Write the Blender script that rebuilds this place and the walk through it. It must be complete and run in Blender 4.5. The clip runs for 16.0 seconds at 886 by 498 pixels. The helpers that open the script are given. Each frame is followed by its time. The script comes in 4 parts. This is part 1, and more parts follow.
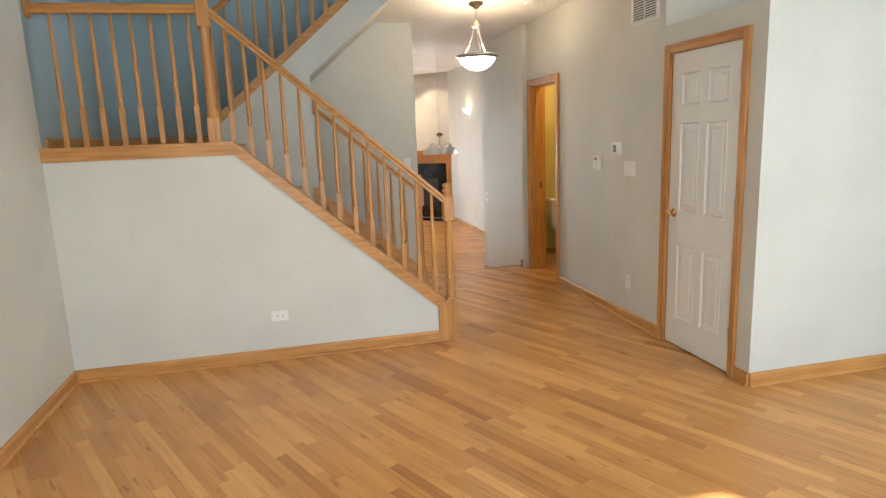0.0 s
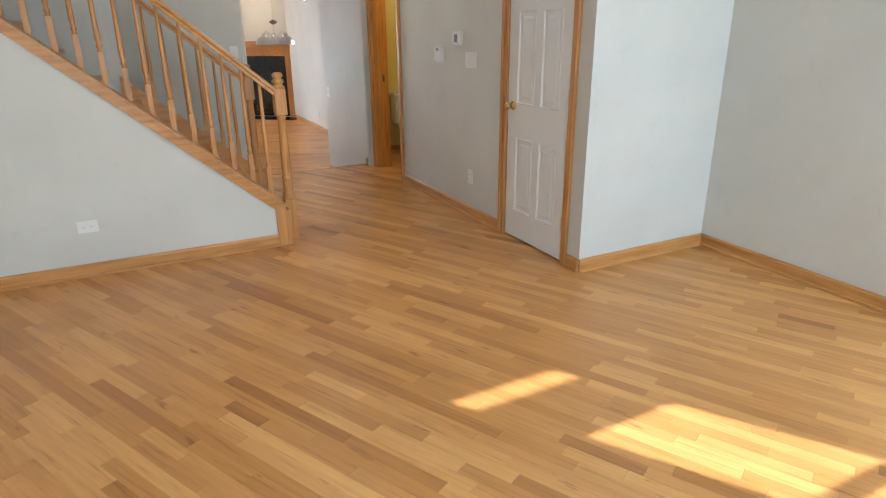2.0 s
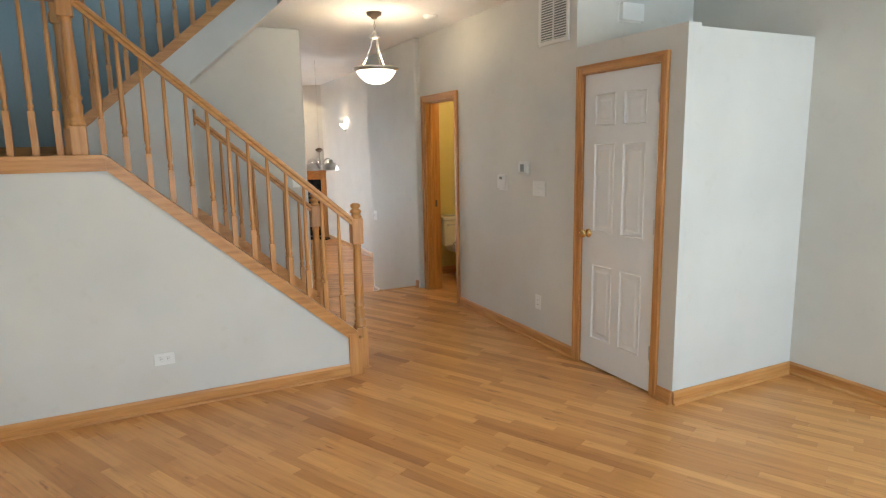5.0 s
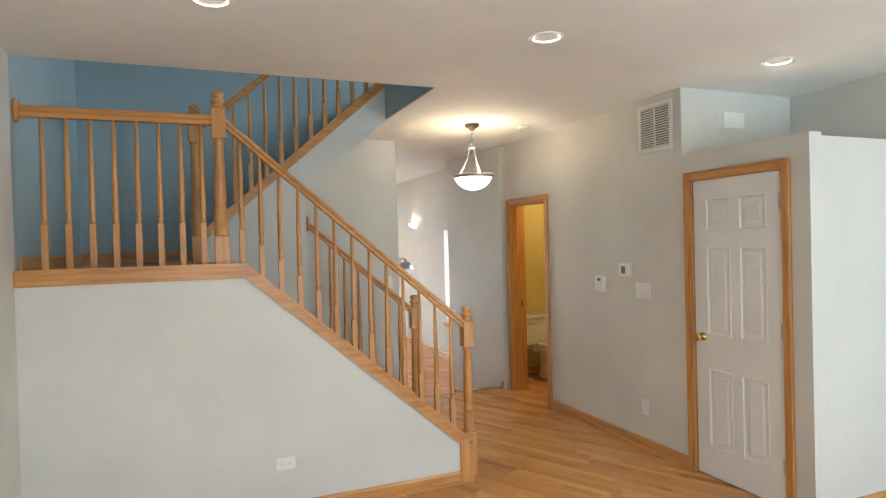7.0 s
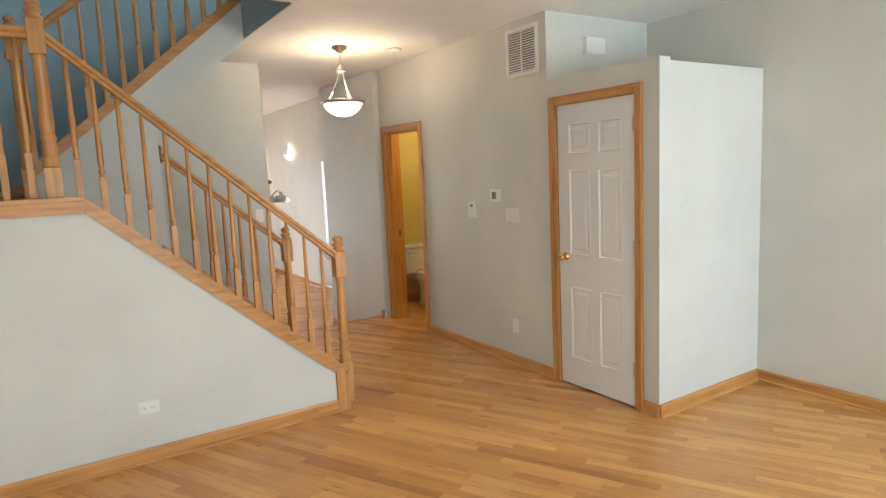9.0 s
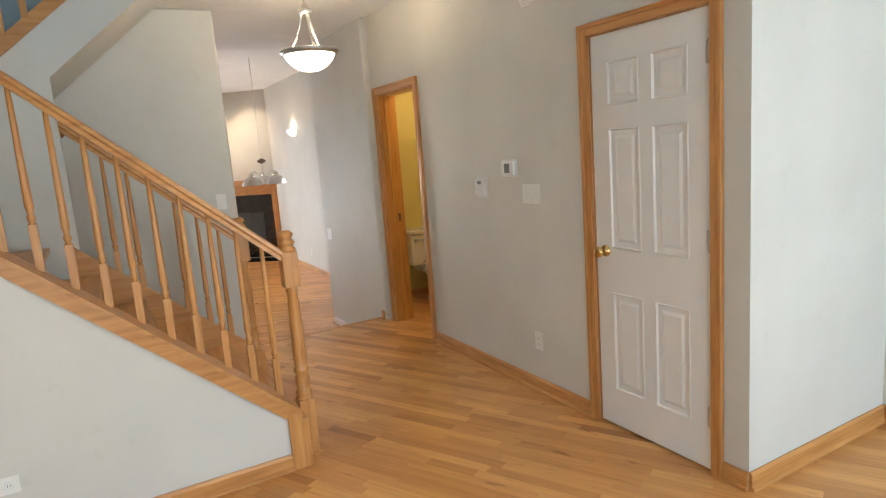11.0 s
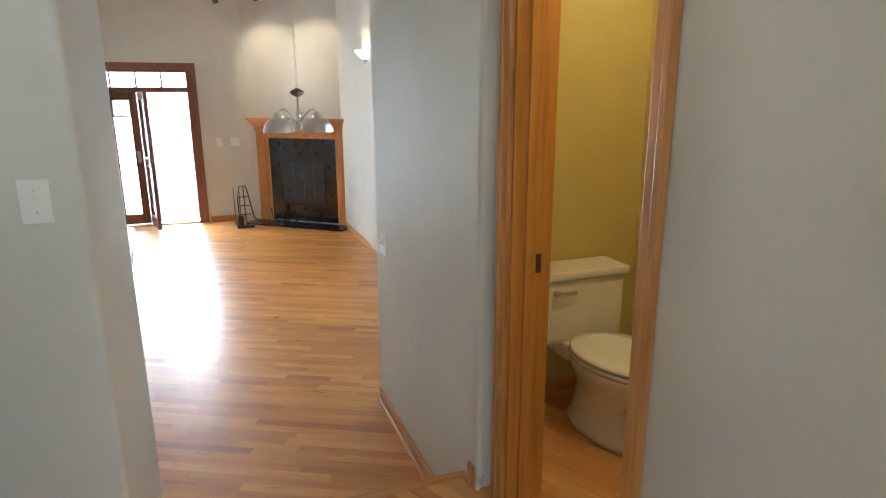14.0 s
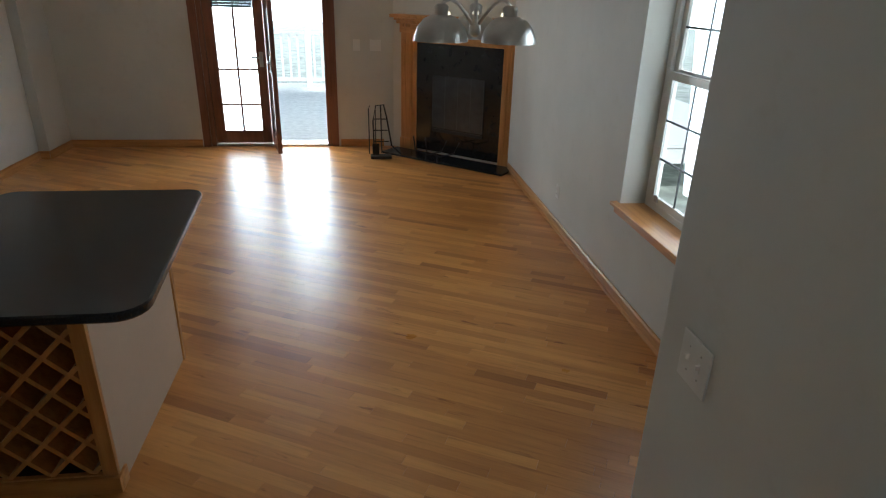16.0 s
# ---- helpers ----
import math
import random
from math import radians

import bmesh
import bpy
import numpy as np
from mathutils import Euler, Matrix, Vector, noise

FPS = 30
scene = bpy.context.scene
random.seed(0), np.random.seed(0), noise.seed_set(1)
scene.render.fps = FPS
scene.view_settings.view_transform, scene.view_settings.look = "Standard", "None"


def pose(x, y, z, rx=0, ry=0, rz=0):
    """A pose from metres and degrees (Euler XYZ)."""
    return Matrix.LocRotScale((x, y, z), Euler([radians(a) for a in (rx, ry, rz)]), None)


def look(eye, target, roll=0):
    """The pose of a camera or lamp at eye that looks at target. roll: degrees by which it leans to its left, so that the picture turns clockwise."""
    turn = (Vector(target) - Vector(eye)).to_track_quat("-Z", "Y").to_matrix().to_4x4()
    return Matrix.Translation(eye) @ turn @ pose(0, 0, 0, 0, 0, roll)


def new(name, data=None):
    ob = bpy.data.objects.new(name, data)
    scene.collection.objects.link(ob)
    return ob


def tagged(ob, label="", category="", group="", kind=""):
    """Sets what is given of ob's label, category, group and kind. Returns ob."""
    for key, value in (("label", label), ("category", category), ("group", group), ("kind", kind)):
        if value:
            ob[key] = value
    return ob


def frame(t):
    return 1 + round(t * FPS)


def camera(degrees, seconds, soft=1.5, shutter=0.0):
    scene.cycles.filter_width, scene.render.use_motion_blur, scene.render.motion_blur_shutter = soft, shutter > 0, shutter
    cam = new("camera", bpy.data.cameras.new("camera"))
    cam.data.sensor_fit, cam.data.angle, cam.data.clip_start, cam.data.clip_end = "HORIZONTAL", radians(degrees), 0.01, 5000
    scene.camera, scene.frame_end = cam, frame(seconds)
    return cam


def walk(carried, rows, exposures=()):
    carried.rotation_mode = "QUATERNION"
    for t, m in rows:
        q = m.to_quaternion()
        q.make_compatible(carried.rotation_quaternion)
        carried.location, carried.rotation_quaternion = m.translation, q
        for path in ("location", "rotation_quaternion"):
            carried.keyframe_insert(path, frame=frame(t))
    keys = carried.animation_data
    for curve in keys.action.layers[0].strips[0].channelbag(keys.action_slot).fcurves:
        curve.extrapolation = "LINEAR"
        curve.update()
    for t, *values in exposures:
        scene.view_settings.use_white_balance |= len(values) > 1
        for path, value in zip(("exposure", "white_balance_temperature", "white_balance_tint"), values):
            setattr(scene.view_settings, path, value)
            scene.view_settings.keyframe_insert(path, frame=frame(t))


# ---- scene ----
cam = camera(71.9, 16.0, soft=1.2)

# seconds, eye, target, roll
PATH = [
    (0, (-2.521, -2.947, 1.557), (-2.081, -1.031, 1.186), -2.2),
    (0.5, (-2.487, -2.936, 1.574), (-1.968, -1.05, 1.16), -1.9),
    (1, (-2.476, -2.914, 1.546), (-1.805, -1.068, 1.173), -0.6),
    (1.5, (-2.455, -2.863, 1.524), (-1.69, -1.094, 0.992), -1.1),
    (2, (-2.396, -2.828, 1.491), (-1.548, -1.154, 0.8), -0.6),
    (2.5, (-2.457, -2.915, 1.501), (-1.554, -1.198, 1.016), -2.2),
    (3, (-2.463, -2.868, 1.524), (-1.68, -1.074, 1.112), -1.2),
    (3.5, (-2.498, -2.889, 1.539), (-1.666, -1.109, 1.165), -1.0),
    (6, (-2.95, -2.342, 1.619), (-2.078, -0.563, 1.35), -1.5),
    (6.5, (-3.052, -2.39, 1.647), (-2.265, -0.556, 1.513), -3.1),
    (7, (-3.224, -2.392, 1.656), (-2.464, -0.543, 1.63), -1.5),
    (7.5, (-3.247, -2.38, 1.632), (-2.381, -0.583, 1.492), -3.0),
    (8, (-3.102, -2.39, 1.595), (-2.193, -0.652, 1.204), -2.5),
    (8.5, (-3.05, -2.401, 1.616), (-2.069, -0.69, 1.287), -3.0),
    (9, (-3.095, -2.393, 1.616), (-2.026, -0.722, 1.358), -2.6),
    (11.5, (-1.92, -1.097, 1.528), (-0.98, 0.63, 1.163), -4.4),
    (12, (-1.638, -0.646, 1.522), (-0.693, 1.068, 1.114), -3.1),
    (12.5, (-1.381, -0.107, 1.538), (-0.565, 1.67, 1.115), -2.8),
    (13, (-1.205, 0.477, 1.53), (-0.505, 2.302, 1.104), -2.4),
    (13.5, (-1.004, 1.079, 1.541), (-0.406, 2.938, 1.11), -1.2),
    (14, (-0.926, 1.647, 1.53), (-0.251, 3.465, 1.037), -0.2),
    (14.5, (-0.861, 2.244, 1.534), (-0.405, 4.141, 1.091), -2.4),
    (15, (-0.848, 2.921, 1.507), (-0.378, 4.786, 0.958), -1.0),
    (15.5, (-0.8, 3.436, 1.467), (-0.516, 5.321, 0.864), -1.1),
    (16, (-0.782, 3.883, 1.444), (-0.532, 5.709, 0.667), 1.6),
]
EXPOSURES = [(0, 1.22, 6550, 10), (1.0, 1.12, 6450, 10), (2.0, 1.05, 6000, 10), (3.0, 1.0, 6000, 10), (3.5, 1.02, 6050, 10), (6.0, 1.04, 6200, 10), (7.0, 1.16, 6250, 10),
             (9.0, 1.22, 6400, 10), (11.5, 1.2, 6200, 10), (12.5, 1.56, 6050, 9), (13.5, 1.38, 5800, 6), (14.0, 1.0, 5750, 4), (14.5, 0.54, 5700, 2), (15.0, 0.08, 5700, 0), (15.5, -0.35, 5750, 0),
             (16.0, -0.48, 5800, 2)]
walk(cam, [(t, look(eye, target, roll)) for t, eye, target, roll in PATH], EXPOSURES)

# ---- world, sun, lamps ----
world = bpy.data.worlds.new("sky")
scene.world = world
world.use_nodes = True
wn = world.node_tree
sky = wn.nodes.new("ShaderNodeTexSky")
sky.sky_type = "NISHITA"
sky.sun_disc = False
sky.sun_elevation = radians(35)
sky.sun_rotation = math.atan2(0.54, -0.84)
wn.links.new(sky.outputs[0], wn.nodes["Background"].inputs[0])
wn.nodes["Background"].inputs[1].default_value = 0.15

SUN_DIR = Vector((0.54, -0.84, 0.70))
sun = new("sun", bpy.data.lights.new("sun", "SUN"))
sun.data.energy, sun.data.angle, sun.data.color = 5.0, radians(0.5), (1.0, 0.97, 0.93)
sun.matrix_world = look(SUN_DIR * 20, (0, 0, 0))


def area(name, eye, target, w, h, power, colour):
    ob = new(name, bpy.data.lights.new(name, "AREA"))
    ob.data.shape, ob.data.size, ob.data.size_y = "RECTANGLE", w, h
    ob.data.energy, ob.data.color = power, colour
    ob.matrix_world = look(eye, target)
    return ob


def bulb(name, place, power, colour, radius=0.03):
    ob = new(name, bpy.data.lights.new(name, "POINT"))
    ob.data.energy, ob.data.color, ob.data.shadow_soft_size = power, colour, radius
    ob.location = place
    return ob


def spot(name, place, target, power, colour, degrees, blend=0.6):
    ob = new(name, bpy.data.lights.new(name, "SPOT"))
    ob.data.energy, ob.data.color, ob.data.shadow_soft_size = power, colour, 0.04
    ob.data.spot_size, ob.data.spot_blend = radians(degrees), blend
    ob.matrix_world = look(place, target)
    return ob


WARM = (1.0, 0.78, 0.52)
COOL = (0.69, 0.87, 1.0)
area("window_light_south", (-2.2, -3.66, 1.35), (-2.2, 0, 1.2), 2.6, 1.7, 22, COOL)
area("window_light_south", (0.77, -3.66, 1.3), (0.4, 0, 1.2), 0.6, 1.3, 30, COOL)
# Fill lamp added upstairs, out of view, to brighten the stairwell walls.
area("window_light_upper", (0.44, 2.5, 4.3), (-3, 2.5, 3.6), 1.0, 1.0, 15, COOL)
area("door_light_north", (-1.87, 11.72, 0.75), (-1.6, 6, -0.36), 1.4, 2.1, 110, (0.88, 0.95, 1.0))
area("window_light_east", (1.06, 6.74, 1.05), (-3, 6.6, 0.6), 0.9, 1.4, 16, (0.88, 0.95, 1.0))
bulb("pendant_bulb", (-0.86, 2.60, 2.24), 6.5, WARM, 0.05)
bulb("bath_bulb", (0.6, 3.2, 2.3), 10, (1.0, 0.80, 0.5), 0.08)
bulb("sconce_bulb", (.70, 8.79, 2.02), 1.2, WARM)
spot("track_beam", (-.74, 10.60, 2.68), (-.085, 11.16, 1.95), 18, WARM, 70)
spot("track_beam", (-.24, 10.20, 2.68), (.54, 10.63, 1.95), 18, WARM, 70)

# ---- materials ----


def nodes_of(name):
    m = bpy.data.materials.new(name)
    m.use_nodes = True
    return m, m.node_tree, m.node_tree.nodes["Principled BSDF"]


def coords(nt, scale=(1, 1, 1), rot=0.0):
    tc = nt.nodes.new("ShaderNodeNewGeometry")
    mp = nt.nodes.new("ShaderNodeMapping")
    mp.inputs["Scale"].default_value = scale
    if rot:
        vr = nt.nodes.new("ShaderNodeVectorRotate")
        vr.rotation_type = "Z_AXIS"
        vr.inputs["Angle"].default_value = rot
        nt.links.new(tc.outputs["Position"], vr.inputs["Vector"])
        nt.links.new(vr.outputs[0], mp.inputs[0])
    else:
        nt.links.new(tc.outputs["Position"], mp.inputs[0])
    return mp.outputs[0]


def tex(nt, vec, scale, detail=3.0, rough=0.55):
    n = nt.nodes.new("ShaderNodeTexNoise")
    n.inputs["Scale"].default_value = scale
    n.inputs["Detail"].default_value = detail
    n.inputs["Roughness"].default_value = rough
    nt.links.new(vec, n.inputs["Vector"])
    return n.outputs["Fac"]


def ramp(nt, fac, stops):
    r = nt.nodes.new("ShaderNodeValToRGB")
    els = r.color_ramp.elements
    while len(els) < len(stops):
        els.new(0.5)
    for e, (p, c) in zip(els, stops):
        e.position, e.color = p, (*c, 1)
    nt.links.new(fac, r.inputs[0])
    return r.outputs[0]


def mixc(nt, fac, a, b, mode="MIX"):
    n = nt.nodes.new("ShaderNodeMix")
    n.data_type, n.blend_type = "RGBA", mode
    if isinstance(fac, float):
        n.inputs[0].default_value = fac
    else:
        nt.links.new(fac, n.inputs[0])
    for sock, v in ((n.inputs[6], a), (n.inputs[7], b)):
        if isinstance(v, tuple):
            sock.default_value = (*v, 1)
        else:
            nt.links.new(v, sock)
    return n.outputs[2]


def bump(nt, bsdf, h, strength, dist=0.002):
    b = nt.nodes.new("ShaderNodeBump")
    b.inputs["Strength"].default_value, b.inputs["Distance"].default_value = strength, dist
    nt.links.new(h, b.inputs["Height"])
    nt.links.new(b.outputs[0], bsdf.inputs["Normal"])


def paint(name, col, rough=0.5, var=0.06, orange_peel=0.15):
    m, nt, b = nodes_of(name)
    v = coords(nt)
    lo = tuple(c * (1 - var) for c in col)
    hi = tuple(min(1, c * (1 + var)) for c in col)
    c1 = ramp(nt, tex(nt, v, 1.3, 4), [(0.3, lo), (0.7, hi)])
    scuff = ramp(nt, tex(nt, v, 7, 6, 0.7), [(0.32, (0.93, 0.92, 0.9)), (0.42, (1, 1, 1))])
    nt.links.new(mixc(nt, 0.6, c1, scuff, "MULTIPLY"), b.inputs["Base Color"])
    b.inputs["Roughness"].default_value = rough
    bump(nt, b, tex(nt, v, 260, 2), orange_peel, 0.001)
    return m


def wood(name, stops, rough=0.35, stretch=(30, 30, 2.2), rot=0.0, coat=0.0):
    m, nt, b = nodes_of(name)
    v = coords(nt, stretch, rot)
    g = tex(nt, v, 1.0, 5, 0.62)
    c = ramp(nt, g, stops)
    big = ramp(nt, tex(nt, coords(nt), 2.2, 3), [(0.3, (0.86, 0.84, 0.82)), (0.75, (1.06, 1.05, 1.04))])
    nt.links.new(mixc(nt, 0.8, c, big, "MULTIPLY"), b.inputs["Base Color"])
    b.inputs["Roughness"].default_value = rough
    b.inputs["Coat Weight"].default_value = coat
    b.inputs["Coat Roughness"].default_value = 0.2
    bump(nt, b, g, 0.12, 0.001)
    return m


def plank_material(name, angle, by_object, tint):
    """Oak strip floor: each strip its own shade, fine grain along it, satin varnish."""
    m, nt, b = nodes_of(name)
    if by_object:
        rnd = nt.nodes.new("ShaderNodeObjectInfo").outputs["Random"]
    else:
        rnd = nt.nodes.new("ShaderNodeNewGeometry").outputs["Random Per Island"]
    t = tint
    base = ramp(nt, rnd, [(0.0, (0.355 * t[0], 0.175 * t[1], 0.062 * t[2])), (0.10, (0.48 * t[0], 0.26 * t[1], 0.10 * t[2])),
                          (0.55, (0.55 * t[0], 0.315 * t[1], 0.135 * t[2])), (1.0, (0.65 * t[0], 0.405 * t[1], 0.19 * t[2]))])
    off = nt.nodes.new("ShaderNodeCombineXYZ")
    mul = nt.nodes.new("ShaderNodeMath")
    mul.operation = "MULTIPLY"
    mul.inputs[1].default_value = 37.0
    nt.links.new(rnd, mul.inputs[0])
    nt.links.new(mul.outputs[0], off.inputs["Z"])
    add = nt.nodes.new("ShaderNodeVectorMath")
    nt.links.new(coords(nt, (55, 2.6, 1), -angle), add.inputs[0])
    nt.links.new(off.outputs[0], add.inputs[1])
    g = tex(nt, add.outputs[0], 1.0, 6, 0.65)
    grain = ramp(nt, g, [(0.24, (0.50, 0.38, 0.28)), (0.42, (0.92, 0.89, 0.85)), (0.7, (1.10, 1.09, 1.07))])
    c = mixc(nt, 0.8, base, grain, "MULTIPLY")
    add2 = nt.nodes.new("ShaderNodeVectorMath")
    nt.links.new(coords(nt, (16, 3.2, 1), -angle), add2.inputs[0])
    nt.links.new(off.outputs[0], add2.inputs[1])
    streak = ramp(nt, tex(nt, add2.outputs[0], 1.0, 4, 0.6), [(0.27, (0.45, 0.30, 0.20)), (0.35, (1, 1, 1))])
    c = mixc(nt, 0.85, c, streak, "MULTIPLY")
    wear = ramp(nt, tex(nt, coords(nt), 0.9, 5, 0.6), [(0.32, (0.80, 0.76, 0.74)), (0.5, (1, 1, 1))])
    c = mixc(nt, 0.7, c, wear, "MULTIPLY")
    nt.links.new(c, b.inputs["Base Color"])
    rr = nt.nodes.new("ShaderNodeMapRange")
    rr.inputs["To Min"].default_value, rr.inputs["To Max"].default_value = 0.22, 0.42
    nt.links.new(tex(nt, coords(nt), 3.0, 5), rr.inputs["Value"])
    nt.links.new(rr.outputs[0], b.inputs["Roughness"])
    bump(nt, b, tex(nt, coords(nt, (14, 3, 1), -angle), 1.0, 3), 0.16, 0.004)
    return m


def plain(name, col, rough=0.5, metal=0.0, var=0.08, scale=12.0, emit=0.0, bumps=0.0):
    m, nt, b = nodes_of(name)
    v = coords(nt)
    n = tex(nt, v, scale, 4)
    nt.links.new(ramp(nt, n, [(0.3, tuple(c * (1 - var) for c in col)), (0.7, tuple(min(1, c * (1 + var)) for c in col))]),
                 b.inputs["Base Color"])
    rr = nt.nodes.new("ShaderNodeMapRange")
    rr.inputs["To Min"].default_value, rr.inputs["To Max"].default_value = rough * 0.85, min(1, rough * 1.15)
    nt.links.new(n, rr.inputs["Value"])
    nt.links.new(rr.outputs[0], b.inputs["Roughness"])
    b.inputs["Metallic"].default_value = metal
    if bumps:
        bump(nt, b, tex(nt, v, scale * 8, 3), bumps, 0.002)
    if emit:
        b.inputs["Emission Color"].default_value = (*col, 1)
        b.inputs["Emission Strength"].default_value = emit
    return m


def glass_material(name):
    m, nt, b = nodes_of(name)
    b.inputs["Transmission Weight"].default_value = 1.0
    b.inputs["Roughness"].default_value = 0.0
    b.inputs["IOR"].default_value = 1.05
    return m


ANG_A, ANG_B = radians(27), radians(62)
WALL = paint("wall_paint", (0.622, 0.607, 0.552), 0.6)
BLUE = paint("blue_paint", (0.33, 0.41, 0.43), 0.5)
YELLOW = paint("yellow_paint", (0.56, 0.44, 0.13), 0.5)
CEIL = paint("ceiling_paint", (0.80, 0.79, 0.76), 0.7)
OAK_STOPS = [(0.25, (0.38, 0.155, 0.042)), (0.5, (0.56, 0.265, 0.080)), (0.8, (0.68, 0.36, 0.125))]
OAKX = wood("oak_trim_x", OAK_STOPS, 0.35, (2.2, 34, 34))
OAKY = wood("oak_trim_y", OAK_STOPS, 0.35, (34, 2.2, 34))
OAKZ = wood("oak_trim_z", OAK_STOPS, 0.35, (34, 34, 2.2))
JAMB = wood("amber_jamb", [(0.25, (0.36, 0.13, 0.02)), (0.5, (0.52, 0.22, 0.04)), (0.8, (0.60, 0.28, 0.06))], 0.3, (34, 34, 2.2))
REDOAK = wood("brown_door_wood", [(0.25, (0.14, 0.055, 0.03)), (0.5, (0.22, 0.09, 0.05)), (0.8, (0.28, 0.12, 0.07))], 0.4)
WHITE = paint("door_paint", (0.76, 0.75, 0.72), 0.4, 0.02, 0.05)
PLASTIC = plain("white_plastic", (0.78, 0.77, 0.73), 0.35, var=0.02)
SCREEN = plain("lcd_grey", (0.16, 0.18, 0.17), 0.3)
BRASS = plain("polished_brass", (0.75, 0.53, 0.22), 0.22, 1.0)
STEEL = plain("brushed_nickel", (0.55, 0.53, 0.50), 0.3, 1.0)
GUNMETAL = plain("gunmetal", (0.07, 0.075, 0.08), 0.3, 0.8)
BRONZE = plain("aged_bronze", (0.16, 0.11, 0.08), 0.4, 0.8)
IRON = plain("black_iron", (0.025, 0.025, 0.027), 0.5, 0.5)
BLACKGLASS = plain("black_firebox_glass", (0.012, 0.013, 0.015), 0.08, var=0.2)
FIREGLASS = plain("smoked_glass", (0.045, 0.05, 0.055), 0.06, var=0.2)
DARKSTONE = plain("black_granite", (0.02, 0.021, 0.024), 0.22, var=0.5, scale=160)
PORCELAIN = plain("cream_porcelain", (0.74, 0.69, 0.55), 0.12, var=0.02)
GLOWGLASS = plain("frosted_lit_glass", (1.0, 0.90, 0.72), 0.4, emit=3.0, var=0.02)
CANGLOW = plain("recessed_lens", (1.0, 0.93, 0.82), 0.4, emit=4.5, var=0.02)
BULBGLOW = plain("bulb_lit", (1.0, 0.85, 0.6), 0.4, emit=2.5, var=0.02)
GLASS = glass_material("clear_glass")
ISLAND = paint("island_panel_paint", (0.50, 0.38, 0.28), 0.5)
# Near-black brown: the shade inside the wine rack put into the colour.
RACKSHADE = plain("rack_inner_shade", (0.06, 0.035, 0.025), 0.7)
DECKW = plain("weathered_deck", (0.78, 0.78, 0.76), 0.8, var=0.12)
SIDING = plain("pale_siding", (0.72, 0.72, 0.70), 0.7)
# Emissive white that stands in for overexposed daylight outdoors.
GLOWSHEET = plain("glowing_backdrop", (0.93, 0.97, 1.0), 0.9, emit=3.0, var=0.02, scale=0.2)
# Grass tone lightened so that the yard looks overexposed from indoors.
GRASS = plain("paled_grass", (0.42, 0.45, 0.40), 0.9, var=0.4, scale=3)
PLANK_A = plank_material("oak_strip_hall", ANG_A, True, (1.12, 0.96, 0.71))
PLANK_AI = plank_material("oak_strip_hall_rest", ANG_A, False, (1.12, 0.96, 0.71))
PLANK_B = plank_material("oak_strip_family", ANG_B, True, (1.14, 0.88, 0.54))
PLANK_BI = plank_material("oak_strip_family_rest", ANG_B, False, (1.14, 0.88, 0.54))
SUBFLOOR = plain("floor_joint", (0.10, 0.05, 0.02), 0.8)

# ---- building helpers ----


def box(bm, a, b, bevel=0.0):
    lo = [min(p, q) for p, q in zip(a, b)]
    hi = [max(p, q) for p, q in zip(a, b)]
    vs = bmesh.ops.create_cube(bm, size=1)["verts"]
    for v in vs:
        v.co = Vector([(lo[i] + hi[i]) / 2 + v.co[i] * (hi[i] - lo[i]) for i in range(3)])
    if bevel:
        es = list({e for v in vs for e in v.link_edges})
        bmesh.ops.bevel(bm, geom=es, offset=bevel, segments=2, affect="EDGES", profile=0.6)
    return bm


def boxes(*items, bevel=0.0):
    bm = bmesh.new()
    for a, b in items:
        box(bm, a, b, bevel)
    return bm


def prism(points, axis, lo, hi, bevel=0.0):
    """A polygon in the two other axes, drawn out along axis from lo to hi."""
    bm = bmesh.new()

    def put(p, d):
        q = list(p)
        q.insert(axis, d)
        return bm.verts.new(q)
    va = [put(p, lo) for p in points]
    vb = [put(p, hi) for p in points]
    bm.faces.new(va)
    bm.faces.new(vb[::-1])
    n = len(points)
    for i in range(n):
        bm.faces.new((va[i], vb[i], vb[(i + 1) % n], va[(i + 1) % n]))
    bmesh.ops.recalc_face_normals(bm, faces=bm.faces)
    if bevel:
        bmesh.ops.bevel(bm, geom=list(bm.edges), offset=bevel, segments=1, affect="EDGES")
    return bm


def lathe(bm, profile, centre=(0, 0), segs=14, smooth=True):
    """A turned body from (radius, z) pairs."""
    rings = []
    for r, z in profile:
        rings.append([bm.verts.new((centre[0] + r * math.cos(2 * math.pi * i / segs), centre[1] + r * math.sin(2 * math.pi * i / segs), z))
                      for i in range(segs)])
    for a, b in zip(rings, rings[1:]):
        for i in range(segs):
            f = bm.faces.new((a[i], a[(i + 1) % segs], b[(i + 1) % segs], b[i]))
            f.smooth = smooth
    if not (profile[0][0] > .03 and abs(profile[0][0] - profile[-1][0]) < .03 and abs(profile[0][1] - profile[-1][1]) < .01):
        bm.faces.new(rings[0][::-1])
        bm.faces.new(rings[-1])
    return bm


